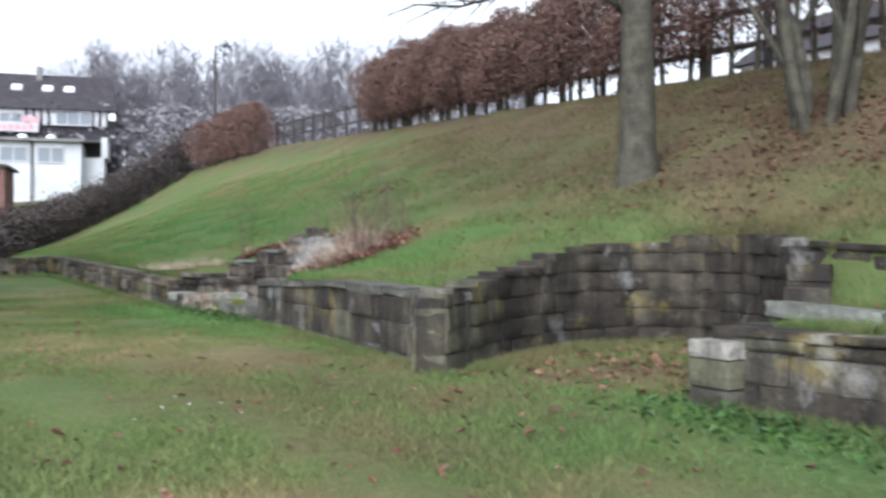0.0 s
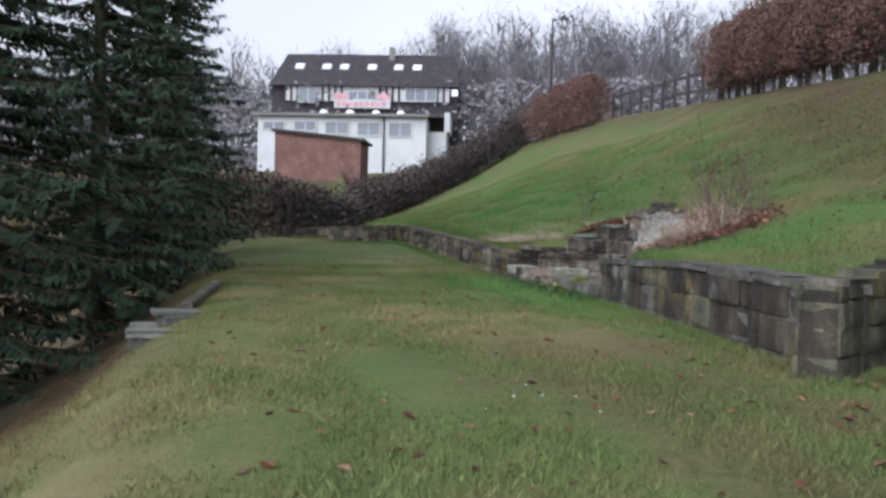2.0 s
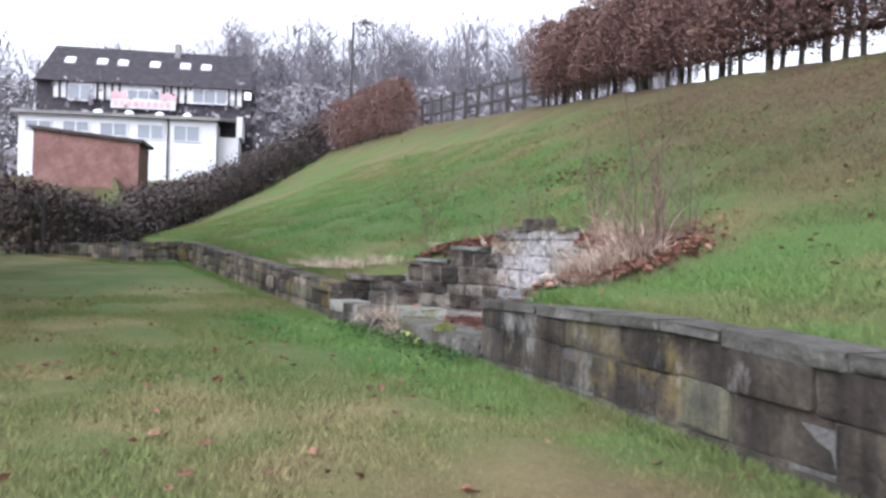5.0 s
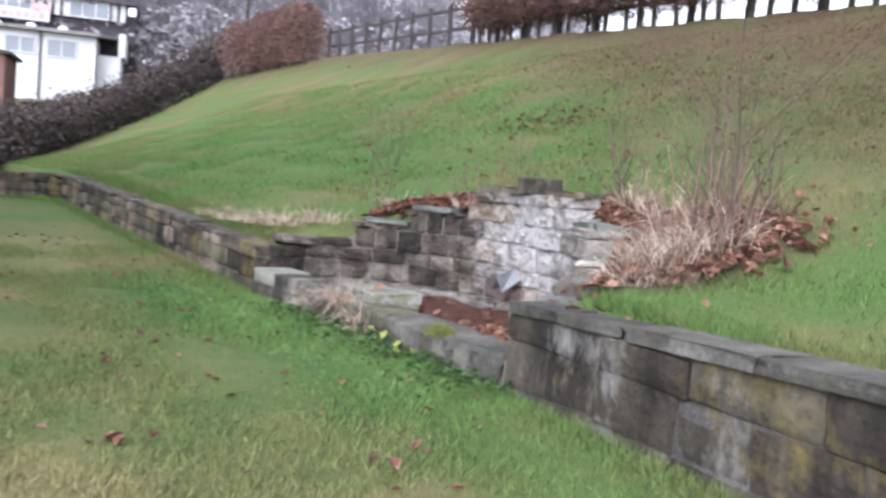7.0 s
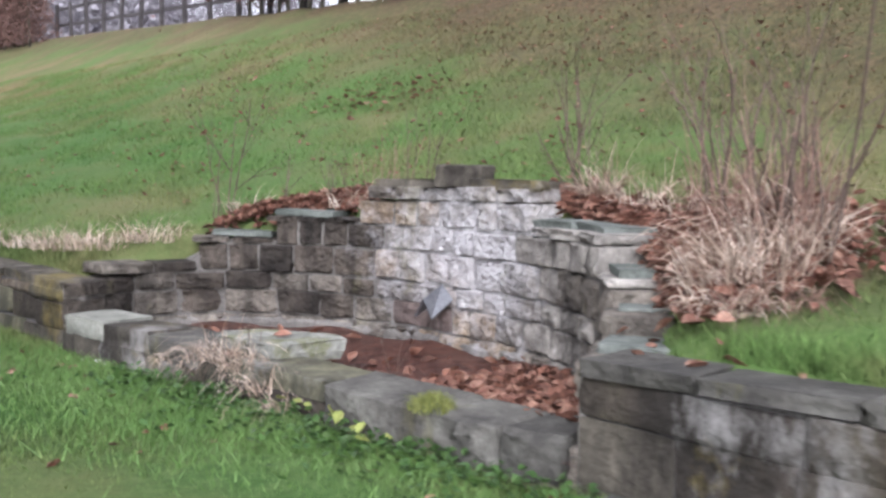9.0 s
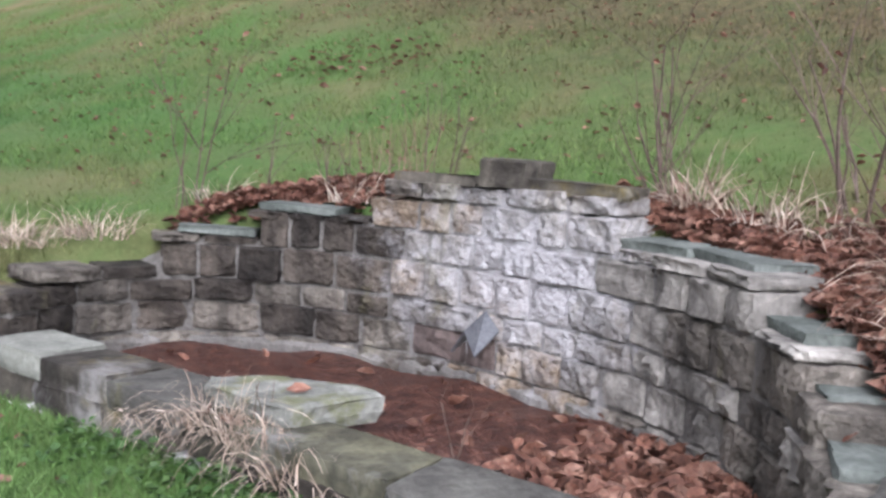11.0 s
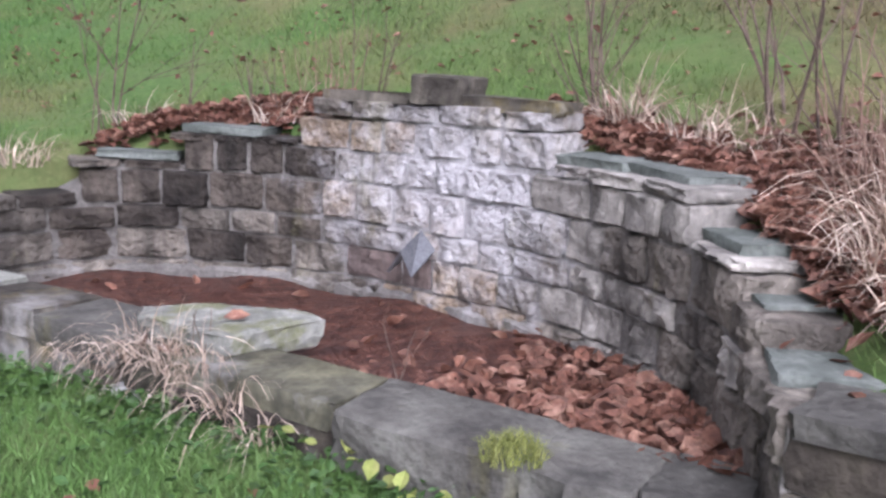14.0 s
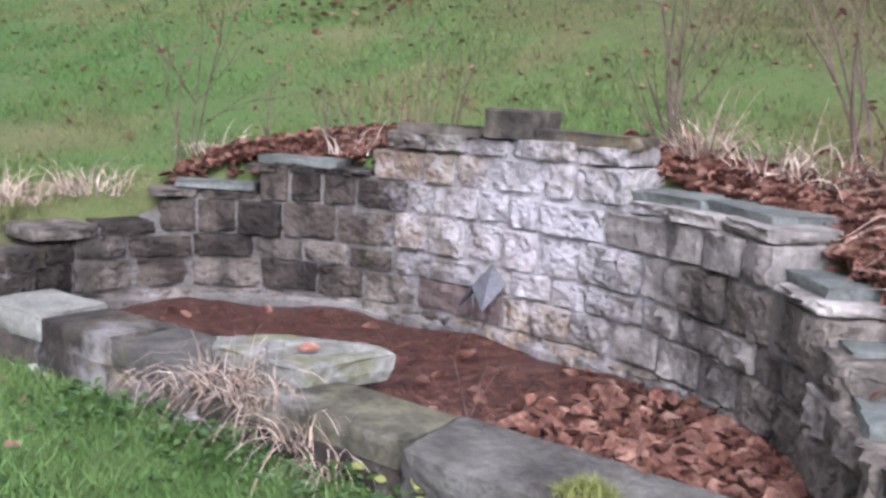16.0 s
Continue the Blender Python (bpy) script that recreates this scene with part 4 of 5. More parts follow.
for k, (x, y, h, r) in enumerate(((-12.8, 15.0, 11.5, 2.7), (-15.0, 19.6, 12.5, 2.9), (-10.7, 10.3, 10.5, 2.6), (-14.5, 12.0, 12.0, 3.0), (-18.2, 24.5, 11, 2.9), (-9.6, 6.3, 9.5, 2.5))):
    spruce(x, y, h, r, 70 + k)

rnd_t = random.Random(21)
bare_tree("tree", -7.5, 4.45, 9.5, .24, (-.35, .1), "bare grey-brown deciduous tree with a scarred trunk on the grassy bank", rnd_t, limb_from=.28)


def low_limb(tree):
    """A long limb that reaches out from the trunk and droops into fine twigs."""
    rnd = random.Random(33)
    b = Buf()
    pts = [Vector(p) for p in ((-.02, 0, 2.0), (-.35, -.05, 2.5), (-.9, -.1, 2.72), (-1.7, -.1, 2.62), (-2.5, -.15, 2.4), (-3.2, -.2, 2.42))]
    b.tube(pts, [.085, .07, .05, .035, .02, .008], 7)
    for k in range(26):
        f = rnd.uniform(1.2, 4.9)
        i = int(f)
        p = pts[i].lerp(pts[i + 1], f - i)
        branching(b, p, (rnd.uniform(-1, .1), rnd.uniform(-.6, .6), rnd.uniform(-.3, .7)), rnd.uniform(.4, .9), .014, 2, rnd, 4, .5, .2, (2, 3), 3)
    part("limb", b, BARK, tree, smooth=True)


low_limb(bpy.data.objects["tree"])


def multi_stem():
    rnd = random.Random(8)
    base = on_ground(-9.4, 5.9)
    ob = thing("tree", pose(*base), "bare multi-stemmed tree growing from one stool on the bank", "tree")
    for k in range(7):
        a = k * .9
        b = Buf()
        p0 = Vector((.32 * math.cos(a), .32 * math.sin(a), -.2))
        v = Vector((.22 * math.cos(a), .22 * math.sin(a), 1))
        branching(b, p0, v, 5.2, .085, 2, rnd, 7, .4, 0, (3, 5), 6)
        part("stem", b, BARK, ob, smooth=True)


multi_stem()


# ---- hedges on the crest ----
def hedge_thing(name, w0, w1, height, label, seed, spacing=.75, leaves_per=620, clear=.55, thick=.65, back=.2, mat=HEDGELEAF, thin_from=None, leaf=.085, category="hedge", line=None):
    rnd = random.Random(seed)
    mid = on_ground((w0 + w1) / 2, crest_line((w0 + w1) / 2) + back)
    ob = thing(name, pose(*mid), label, category)
    inv = Vector(mid)
    w = w0
    crown = Buf()
    while w < w1:
        s = crest_line(w) + back + rnd.uniform(-.15, .15)
        b = Vector(on_ground(w, s)) - inv
        t = Buf()
        tips = []
        h = height * rnd.uniform(.85, 1.08)
        lean = rnd.uniform(-.08, .08)
        t.tube([b + Vector((0, 0, -.1)), b + Vector((lean, 0, h * .4)), b + Vector((lean * 2, .05, h * .85))], [.06, .045, .015], 6)
        for _ in range(9):
            f = rnd.uniform(.25, .8)
            branching(t, b + Vector((lean * f, 0, h * f)), (rnd.uniform(-1, 1), rnd.uniform(-1, 1), .5), h * .3, .014, 1, rnd, 3, .6, 0, (2, 3), 3, tips)
        part("trunk", t, BARK, ob)
        density = 1.0
        if thin_from is not None and w < thin_from:
            density = max(.12, 1 - (thin_from - w) * .2)
        for _ in range(int(leaves_per * density)):
            f = rnd.random()
            cl = clear * (.6 + .7 * (.5 + .5 * math.sin(w * 3.7)))
            z = cl + (h * (1.0 + .05 * math.sin(w * 1.9)) - cl) * (f ** .85)
            bulge = math.sin(math.pi * min(1, .18 + .78 * (z - clear) / (h - clear + .01))) ** .6
            a, rr = rnd.uniform(0, 6.283), thick * bulge * math.sqrt(rnd.random()) * (1.15 + .3 * math.sin(w * 2.1 + z * 2))
            p = b + Vector((rr * math.cos(a), rr * math.sin(a), z + rnd.uniform(-.1, .1)))
            leaf_quad(crown, p, leaf * rnd.uniform(.7, 1.4), rnd)
        w += spacing * rnd.uniform(.8, 1.2)
    part("foliage", crown, mat, ob, "withered brown leaves")
    return ob


def leaf_quad(buf, p, size, rnd):
    a = Vector((rnd.gauss(0, 1), rnd.gauss(0, 1), rnd.gauss(0, 1))).normalized()
    c = a.orthogonal().normalized() * size * .32
    a = a * size * .5
    buf.add([p - a, p + c, p + a, p - c], [(0, 1, 2, 3)])


def crest_line(w):
    return float(crest(w))


hedge_thing("beech_hedge", -10.5, 14.2, 2.75, "overgrown beech hedge with withered brown leaves and bare trunks below", 31, thin_from=-2.5, leaves_per=4600, spacing=.62, thick=.95, clear=.42, leaf=.074)
hedge_thing("beech_bush", 30.5, 41.0, 2.9, "dense rounded brown beech bush beside the fence", 32, leaves_per=2600, clear=.1, thick=1.0, leaf=.085, category="bush", back=-.5)


# ---- fence along the crest ----
def build_fence():
    rnd = random.Random(4)
    origin = Vector(on_ground(8, crest_line(8) + 1.1))
    ob = thing("fence", pose(*origin), "weathered dark wooden post-and-rail fence along the top of the bank", "fence")
    prev = None
    w = -13.0
    while w < 31:
        b = Vector(on_ground(w, crest_line(w) + .6)) - origin
        post = Buf()
        post.box(-.06, .06, -.06, .06, -.2, 1.45, Matrix.Translation(b) @ pose(0, 0, 0, rnd.uniform(-2, 2), rnd.uniform(-2, 2), 30), .012)
        part("post", post, FENCEWOOD, ob)
        if prev is not None:
            for z in (.62, 1.28):
                r = Buf()
                a, c = prev + Vector((0, 0, z)), b + Vector((0, 0, z + rnd.uniform(-.02, .02)))
                d = c - a
                m = Matrix.Translation((a + c) / 2) @ d.to_track_quat("X", "Z").to_matrix().to_4x4()
                r.box(-d.length / 2, d.length / 2, -.1, -.055, -.06, .06, m, .008)
                part("rail", r, FENCEWOOD, ob)
        prev = b
        w += 1.75


build_fence()


# ---- dark boundary hedge with its posts ----
def boundary():
    rnd = random.Random(77)
    line = [(20.5, -11, 3.4), (18.5, -6.5, 3.0), (17.8, -3.8, 2.3), (21.4, -1.2, 1.7), (27.5, 1.5, 1.9), (34.2, 4.6, 2.1), (39.8, 9.0, 2.4), (43, 13.5, 2.8)]
    dense = densified(line, .5)
    origin = Vector(on_ground(25, 2))
    ob = thing("boundary_hedge", pose(*origin), "dark leafless boundary hedge behind a wire fence", "hedge")
    tw, lf = Buf(), Buf()
    for k, (w, s, h) in enumerate(dense):
        b = Vector(on_ground(w, s)) - origin
        for _ in range(9):
            p = b + Vector((rnd.uniform(-.45, .45), rnd.uniform(-.45, .45), 0))
            branching(tw, p, (rnd.uniform(-.4, .4), rnd.uniform(-.4, .4), 1), h * rnd.uniform(.5, .8), .02, 1, rnd, 3, .5, 0, (3, 4), 3)
        for _ in range(480):
            p = b + Vector((rnd.gauss(0, .42), rnd.gauss(0, .42), h * rnd.random() ** .8 * rnd.uniform(.8, 1.05)))
            leaf_quad(lf, p, rnd.uniform(.09, .2), rnd)
        if k % 5 == 0:
            po = Buf()
            po.box(-.04, .04, -.04, .04, -.2, 1.5, Matrix.Translation(b + Vector((.62, -.5, 0))), .01)
            part("post", po, FENCEWOOD, ob)
    tagged(part("twig_wood", tw, DARKHEDGE, ob), kind="stuff")
    part("foliage", lf, DARKHEDGE, ob, "dark brown withered foliage")
    # pale twiggy shrub in front of it
    x, y, z = on_ground(21.2, -2.1)
    sh = thing("pale_shrub", pose(x, y, z), "small pale whitish twiggy shrub by the boundary hedge", "shrub")
    b = Buf()
    for _ in range(46):
        branching(b, (rnd.uniform(-.5, .5), rnd.uniform(-.3, .3), 0), (rnd.uniform(-.9, .9), rnd.uniform(-.6, .6), 1), rnd.uniform(.7, 1.3), .03, 1, rnd, 3, .6, .6, (2, 4), 3)
    tagged(part("twig_wood", b, PALE_TWIG, sh), kind="stuff")


boundary()


# ---- buildings ----
def window_unit(parent, x0, x1, z0, z1, y, frame_mat=RENDER_WHITE, mullions=1, pane=GLASS):
    fr = Buf()
    t = .07
    fr.box(x0, x1, y - .06, y + .04, z0, z0 + t)
    fr.box(x0, x1, y - .06, y + .04, z1 - t, z1)
    fr.box(x0, x0 + t, y - .06, y + .04, z0 + t, z1 - t)
    fr.box(x1 - t, x1, y - .06, y + .04, z0 + t, z1 - t)
    for k in range(mullions):
        xm = x0 + (x1 - x0) * (k + 1) / (mullions + 1)
        fr.box(xm - t / 2, xm + t / 2, y - .06, y + .04, z0 + t, z1 - t)
    win = part("window", fr, frame_mat, parent)
    gl = Buf()
    gl.box(x0 + t, x1 - t, y - .015, y + .01, z0 + t, z1 - t)
    part("pane", gl, pane, win)
    return win


def build_house():
    k = .0199
    X = lambda v: (v - 400) * k
    Z = lambda v: (460 - v) * k
    ob = thing("house", pose(-34.8, 69.3, 7.25, 0, 0, 17.4) @ Matrix.Scale(1.15, 4), "white rendered guest house with half-timbered storey and dark tiled roof", "house")
    w = Buf()
    w.box(X(70), X(690), 0, 5, -4.5, Z(326))
    wall = part("wall", w, RENDER_WHITE, ob)
    r = Buf()
    r.add([(X(48), -.45, Z(328)), (X(700), -.45, Z(326)), (X(772), 5.2, Z(296)), (X(48), 5.2, Z(300)), (X(48), -.45, Z(318)), (X(700), -.45, Z(316)), (X(772), 5.2, Z(284)), (X(48), 5.2, Z(288))],
          [(3, 2, 1, 0), (4, 5, 6, 7), (0, 1, 5, 4), (1, 2, 6, 5), (2, 3, 7, 6), (3, 0, 4, 7)])
    part("flat_roof", r, FLATROOF, ob, "grey felt roof of the extension")
    for x0, x1, y0, y1, m in ((88, 172, 348, 380, 1), (204, 288, 345, 381, 1), (318, 406, 345, 391, 1), (436, 522, 345, 396, 1), (551, 638, 344, 399, 1)):
        window_unit(ob, X(x0), X(x1), Z(y1), Z(y0), -.03, mullions=m)
    pipe = Buf()
    pipe.tube([(X(535), -.1, -3), (X(535), -.1, Z(326))], [.06, .06], 8)
    part("downpipe", pipe, TIMBER, ob)
    st = Buf()
    st.box(X(692), X(760), 1.0, 4.6, -4.5, Z(372))
    st.box(X(752), X(772), 1.0, 4.6, Z(372), Z(300))
    part("stair_wall", st, RENDER_WHITE, ob)
    # solid dark block standing in for the shade in the stair opening
    dk = Buf()
    dk.box(X(692), X(752), 3.2, 4.6, Z(372), Z(300))
    part("stair_shade_block", dk, TIMBER, ob)
    for x in (275, 378, 480, 575):
        d = Buf()
        n = 10
        ring = [[(X(x) + .36 * c * math.cos(2 * math.pi * i / n), 4.0 + .36 * c * math.sin(2 * math.pi * i / n), Z(298) + h) for i in range(n)] for c, h in ((1, 0), (1, .16), (.75, .34), (.3, .42))]
        d.add([p for q in ring for p in q], [(j * n + i, j * n + (i + 1) % n, (j + 1) * n + (i + 1) % n, (j + 1) * n + i) for j in range(3) for i in range(n)] + [tuple(range(3 * n, 4 * n))])
        part("roof_dome", d, SKYLIGHT, ob, smooth=True)
    # main block
    q = 1.065
    x0, x1 = X(75) * q, X(772) * q
    lift = .33
    body = Buf()
    body.box(x0 + .1, x1 - .1, 4.9, 13, -4.5, Z(195) + lift)
    part("main_block", body, ROOF, ob, "upper storey clad in dark shingles")
    band = Buf()
    band.box(X(130) * q, X(740) * q, 4.72, 4.9, Z(254) + lift, Z(197) + lift)
    part("timbered_wall", band, RENDER_WHITE, ob)
    for i in range(27):
        x = X(130 + i * 610 / 26) * q
        if 178 < 130 + i * 610 / 26 < 262 or 362 < 130 + i * 610 / 26 < 472 or 572 < 130 + i * 610 / 26 < 690:
            continue
        tb = Buf()
        tb.box(x - .08, x + .08, 4.66, 4.74, Z(254) + lift, Z(197) + lift)
        part("timber_post", tb, TIMBER, ob)
    for a, b, c, d, m in ((180, 256, 205, 264, 1), (365, 470, 215, 250, 2), (574, 690, 200, 254, 2)):
        window_unit(ob, X(a) * q, X(b) * q, Z(d) + lift, Z(c) + lift, 4.62, mullions=m)
    bn = Buf()
    bn.box(X(316) * q, X(522) * q, 4.45, 4.5, Z(283) + lift, Z(251) + lift)
    banner = part("banner", bn, RENDER_WHITE, ob, "white banner with red lettering bars")
    for i in range(9):
        br = Buf()
        bx = 324 + i * 21
        br.box(X(bx) * q, X(bx + 15) * q, 4.43, 4.447, Z(278) + lift, Z(258) + lift)
        part("lettering_bar", br, BANNER_RED, banner)
    for a, b in ((316, 365), (472, 522)):
        sd = Buf()
        sd.box(X(a) * q, X(b) * q, 4.52, 4.56, Z(251) + lift, Z(226) + lift)
        part("lettering_bar", sd, BANNER_RED, banner)
    rf = Buf()
    ez, rz = Z(198) + lift, Z(86) + lift + .92
    y0, y1, ym = 4.35, 13.6, 8.6
    e0, e1, g0, g1 = x0, x1, X(100) * q, X(748) * q
    vs = [(e0, y0, ez), (e1, y0, ez), (e1, y1, ez), (e0, y1, ez), (g0, ym - .3, rz), (g1, ym - .3, rz), (g1, ym + .3, rz), (g0, ym + .3, rz)]
    rf.add(vs, [(3, 2, 1, 0), (0, 1, 5, 4), (1, 2, 6, 5), (2, 3, 7, 6), (3, 0, 4, 7), (4, 5, 6, 7)])
    part("roof", rf, ROOF, ob)
    for x in (165, 268, 335, 440, 540, 610):
        f = .58
        cy, cz = y0 + (ym - .3 - y0) * f, ez + (rz - ez) * f
        an = math.degrees(math.atan2(rz - ez, ym - .3 - y0))
        m = pose(X(x) * q, cy, cz, an, 0, 0)
        fr = Buf()
        fr.box(-.36, .36, -.42, .42, -.02, .07, m, .02)
        sk = part("skylight", fr, RENDER_WHITE, ob)
        pn = Buf()
        pn.box(-.29, .29, -.35, .35, .072, .085, m)
        part("pane", pn, SKYLIGHT, sk)
    ch = Buf()
    ch.box(X(497) * q, X(517) * q, 7.6, 8.2, Z(140) + lift, Z(52) + lift + .75, None, .03)
    part("chimney", ch, FLATROOF, ob)
    an = Buf()
    ax = X(681) * q
    an.tube([(ax, 9, rz - .2), (ax, 9, rz + 1.5)], [.03, .02], 5)
    for z, l in ((.5, .5), (.9, .35), (1.3, .25)):
        an.tube([(ax - l, 9, rz + z), (ax + l, 9, rz + z + .1)], [.02, .02], 4)
    part("antenna", an, TIMBER, ob)
    # wall lamp: a white box, bright by its colour only
    lp = Buf()
    lp.box(X(746) * q, X(768) * q, 4.1, 4.35, Z(234) + lift, Z(208) + lift, None, .04)
    part("wall_lamp", lp, SKYLIGHT, ob, "small white wall lamp box")


def build_shed():
    k = .0143
    ob = thing("shed", pose(-23.7, 43.8, 3.85, 0, 0, 17.4), "red brick shed with a dark sloping flat roof", "shed")
    x0, x1 = -2.3, 2.3
    zl, zr = 2.32, 1.88
    w = Buf()
    w.add([(x0, 0, -3), (x1, 0, -3), (x1, 3, -3), (x0, 3, -3), (x0, 0, zl), (x1, 0, zr), (x1, 3, zr), (x0, 3, zl)],
          [(3, 2, 1, 0), (4, 5, 6, 7), (0, 1, 5, 4), (1, 2, 6, 5), (2, 3, 7, 6), (3, 0, 4, 7)])
    part("wall", w, BRICK, ob)
    r = Buf()
    a, b, t = x0 - .18, x1 + .2, .14
    r.add([(a, -.2, zl + .02), (b, -.2, zr - .02), (b, 3.2, zr - .02), (a, 3.2, zl + .02), (a, -.2, zl + .02 + t), (b, -.2, zr - .02 + t), (b, 3.2, zr - .02 + t), (a, 3.2, zl + .02 + t)],
          [(3, 2, 1, 0), (4, 5, 6, 7), (0, 1, 5, 4), (1, 2, 6, 5), (2, 3, 7, 6), (3, 0, 4, 7)])
    part("roof", r, TIMBER, ob)


def build_road_house():
    x, y, z = on_ground(-6, 33)
    turn = math.degrees(math.atan2(PLAN_D[1], PLAN_D[0]))
    ob = thing("house", pose(x, y, z - .3, 0, 0, turn), "pale cream rendered house across the road behind the hedge", "house")
    w = Buf()
    w.box(-24, 20, 0, -9, 0, 6.2)
    part("wall", w, RENDER_WHITE, ob)
    for i in range(9):
        window_unit(ob, -21 + i * 4.6, -19.6 + i * 4.6, 1.4, 2.8, .03, TIMBER)
        window_unit(ob, -21 + i * 4.6, -19.6 + i * 4.6, 4.1, 5.5, .03, TIMBER)
    r = Buf()
    r.add([(-24.4, .5, 6.2), (20.4, .5, 6.2), (20.4, -9.5, 6.2), (-24.4, -9.5, 6.2), (-24.4, -4.5, 9.2), (20.4, -4.5, 9.2)], [(0, 1, 2, 3), (0, 4, 5, 1), (1, 5, 2), (2, 5, 4, 3), (3, 4, 0)])
    part("roof", r, ROOF, ob)


build_house()
build_shed()
build_road_house()


def utility_pole():
    e, f, r = Vector((-1.116, 2.718, 1.387)), Vector((-.2997, .954, 0)), Vector((.954, .2997, 0))
    d = 75
    p = e + f * d + r * (886 - 784) / 1607 * d
    ob = thing("street_lamp", pose(p.x, p.y, ground_z(p.x, p.y) - .3), "tall thin dark street lamp post with a small round head", "street lamp")
    top = 1.387 + (419 - 42) * d / 1607 - ob.location.z
    b = Buf()
    b.tube([(0, 0, 0), (0, 0, top * .6), (0, 0, top)], [.16, .12, .08], 8)
    part("post", b, TIMBER, ob, smooth=True)
    h = Buf()
    h.tube([(0, 0, top - .25), (.5, 0, top - .1), (1.0, 0, top - .15)], [.05, .05, .05], 6)
    arm = part("arm", h, TIMBER, ob)
    g = Buf()
    g.tube([(.75, 0, top - .35), (.85, 0, top - .1), (1.05, 0, top), (1.25, 0, top - .1), (1.35, 0, top - .35)], [.05, .2, .3, .2, .05], 8)
    part("lamp_head", g, METAL, arm)


utility_pole()


# ---- far woods ----
def far_woods():
    rnd = random.Random(99)
    e, f, r = Vector((-1.1, 2.7, 1.4)), Vector((-.2997, .954, 0)), Vector((.954, .2997, 0))
    buf = Buf()
    for k in range(330):
        d = rnd.uniform(84, 150)
        px = rnd.uniform(-150, 1500) if k % 3 else rnd.uniform(640, 1250)
        p = e + f * d + r * (px - 784) / 1607 * d
        z = ground_z(p.x, p.y) - .5
        h = rnd.uniform(9, 14) * (1.15 if px > 640 else 1.0)
        branching(buf, (p.x, p.y, z), (rnd.uniform(-.05, .05), rnd.uniform(-.05, .05), 1), h, .19, 0, rnd, 5, seg=5)
        for _ in range(16):
            t = rnd.uniform(.3, 1)
            branching(buf, (p.x, p.y, z + h * t * .96), (rnd.uniform(-1, 1), rnd.uniform(-1, 1), rnd.uniform(.5, 1.3)), h * .26 * (1.25 - t), .07, 1, rnd, 3, .5, 0, (3, 5), 3)
        for _ in range(190):
            t = rnd.random() ** .6
            q = Vector((p.x, p.y, z + h * (.3 + .75 * t))) + Vector((rnd.gauss(0, 1), rnd.gauss(0, 1), rnd.gauss(0, .6))) * h * .11 * (1.25 - .6 * t)
            v = Vector((rnd.uniform(-1, 1), rnd.uniform(-1, 1), rnd.uniform(.2, 1.4))).normalized() * rnd.uniform(.8, 1.8)
            c = v.orthogonal().normalized() * .035
            buf.add([q - c, q + c, q + v], [(0, 1, 2)])
    ob = part("far_woods", buf, WOODS_HAZED)
    tagged(ob, "leafless grey woodland on the far hillside, haze painted into its colour", "woods", kind="stuff")
    # pale cards that also fill in the haze between the trunks
    under = Buf()
    for _ in range(24000):
        d = rnd.uniform(78, 96)
        px = rnd.uniform(-150, 1400)
        p = e + f * d + r * (px - 784) / 1607 * d
        leaf_quad(under, Vector((p.x, p.y, ground_z(p.x, p.y) + rnd.random() ** 1.5 * 8)), rnd.uniform(.3, .65), rnd)
    ob = part("far_undergrowth", under, UNDERGROWTH_HAZED)
    tagged(ob, "grey-brown undergrowth at the edge of the woods, haze painted into its colour", "undergrowth", kind="stuff")


far_woods()


# ---- slabs at the lawn's brow ----
def brow_slabs():
    rnd = random.Random(6)
    turn = math.degrees(math.atan2(PLAN_D[1], PLAN_D[0]))
    for w, s, dz, size, a in ((-5.35, -5.45, .13, (.42, .5, .05), 14), (-5.4, -5.42, .03, (.36, .4, .15), 20), (-5.2, -5.75, .12, (.4, .42, .05), 4), (-5.25, -5.75, .0, (.36, .36, .2), 0), (-6.2, -5.62, .1, (.46, .5, .07), 8), (-6.2, -5.62, .0, (.42, .44, .15), 3)):
        x, y = at_plan(w, s)
        ob = new("stone_slab", rnd.choice(SLABS))
        ob.matrix_basis = pose(x, y, ground_z(x, y) + dz - .03, rnd.uniform(-3, 3), rnd.uniform(-3, 3), turn + a) @ Matrix.Diagonal((*size, 1))
        ob.material_slots[0].link = "OBJECT"
        ob.material_slots[0].material = SLAB_PALE
        tagged(ob, "weathered stone slab stacked at the edge of the lawn", "stone slab", "slabs at the lawn edge")
    b = Buf()
    a, c = Vector(on_ground(-5.0, -5.36, .08)), Vector(on_ground(-1.9, -5.13, .06))
    d = c - a
    m = Matrix.Translation((a + c) / 2) @ d.to_track_quat("X", "Z").to_matrix().to_4x4()
    b.box(-d.length / 2, d.length / 2, -.07, .07, -.1, .06, m, .02)
    ob = part("kerb_stone", b, STONE_GREY)
    tagged(ob, "long narrow grey edging stone along the lawn's brow", "edging stone")
    x, y = at_plan(-12.7, 1.2)
    ob = new("stone_slab", SLABS[1])
    ob.matrix_basis = pose(x, y, ground_z(x, y) + .05, 3, -4, turn + 12) @ Matrix.Diagonal((.8, .45, .12, 1))
    ob.material_slots[0].link = "OBJECT"
    ob.material_slots[0].material = SLAB_PALE
    tagged(ob, "grey flat stone slab lying on the grassy terrace", "stone slab")


brow_slabs()


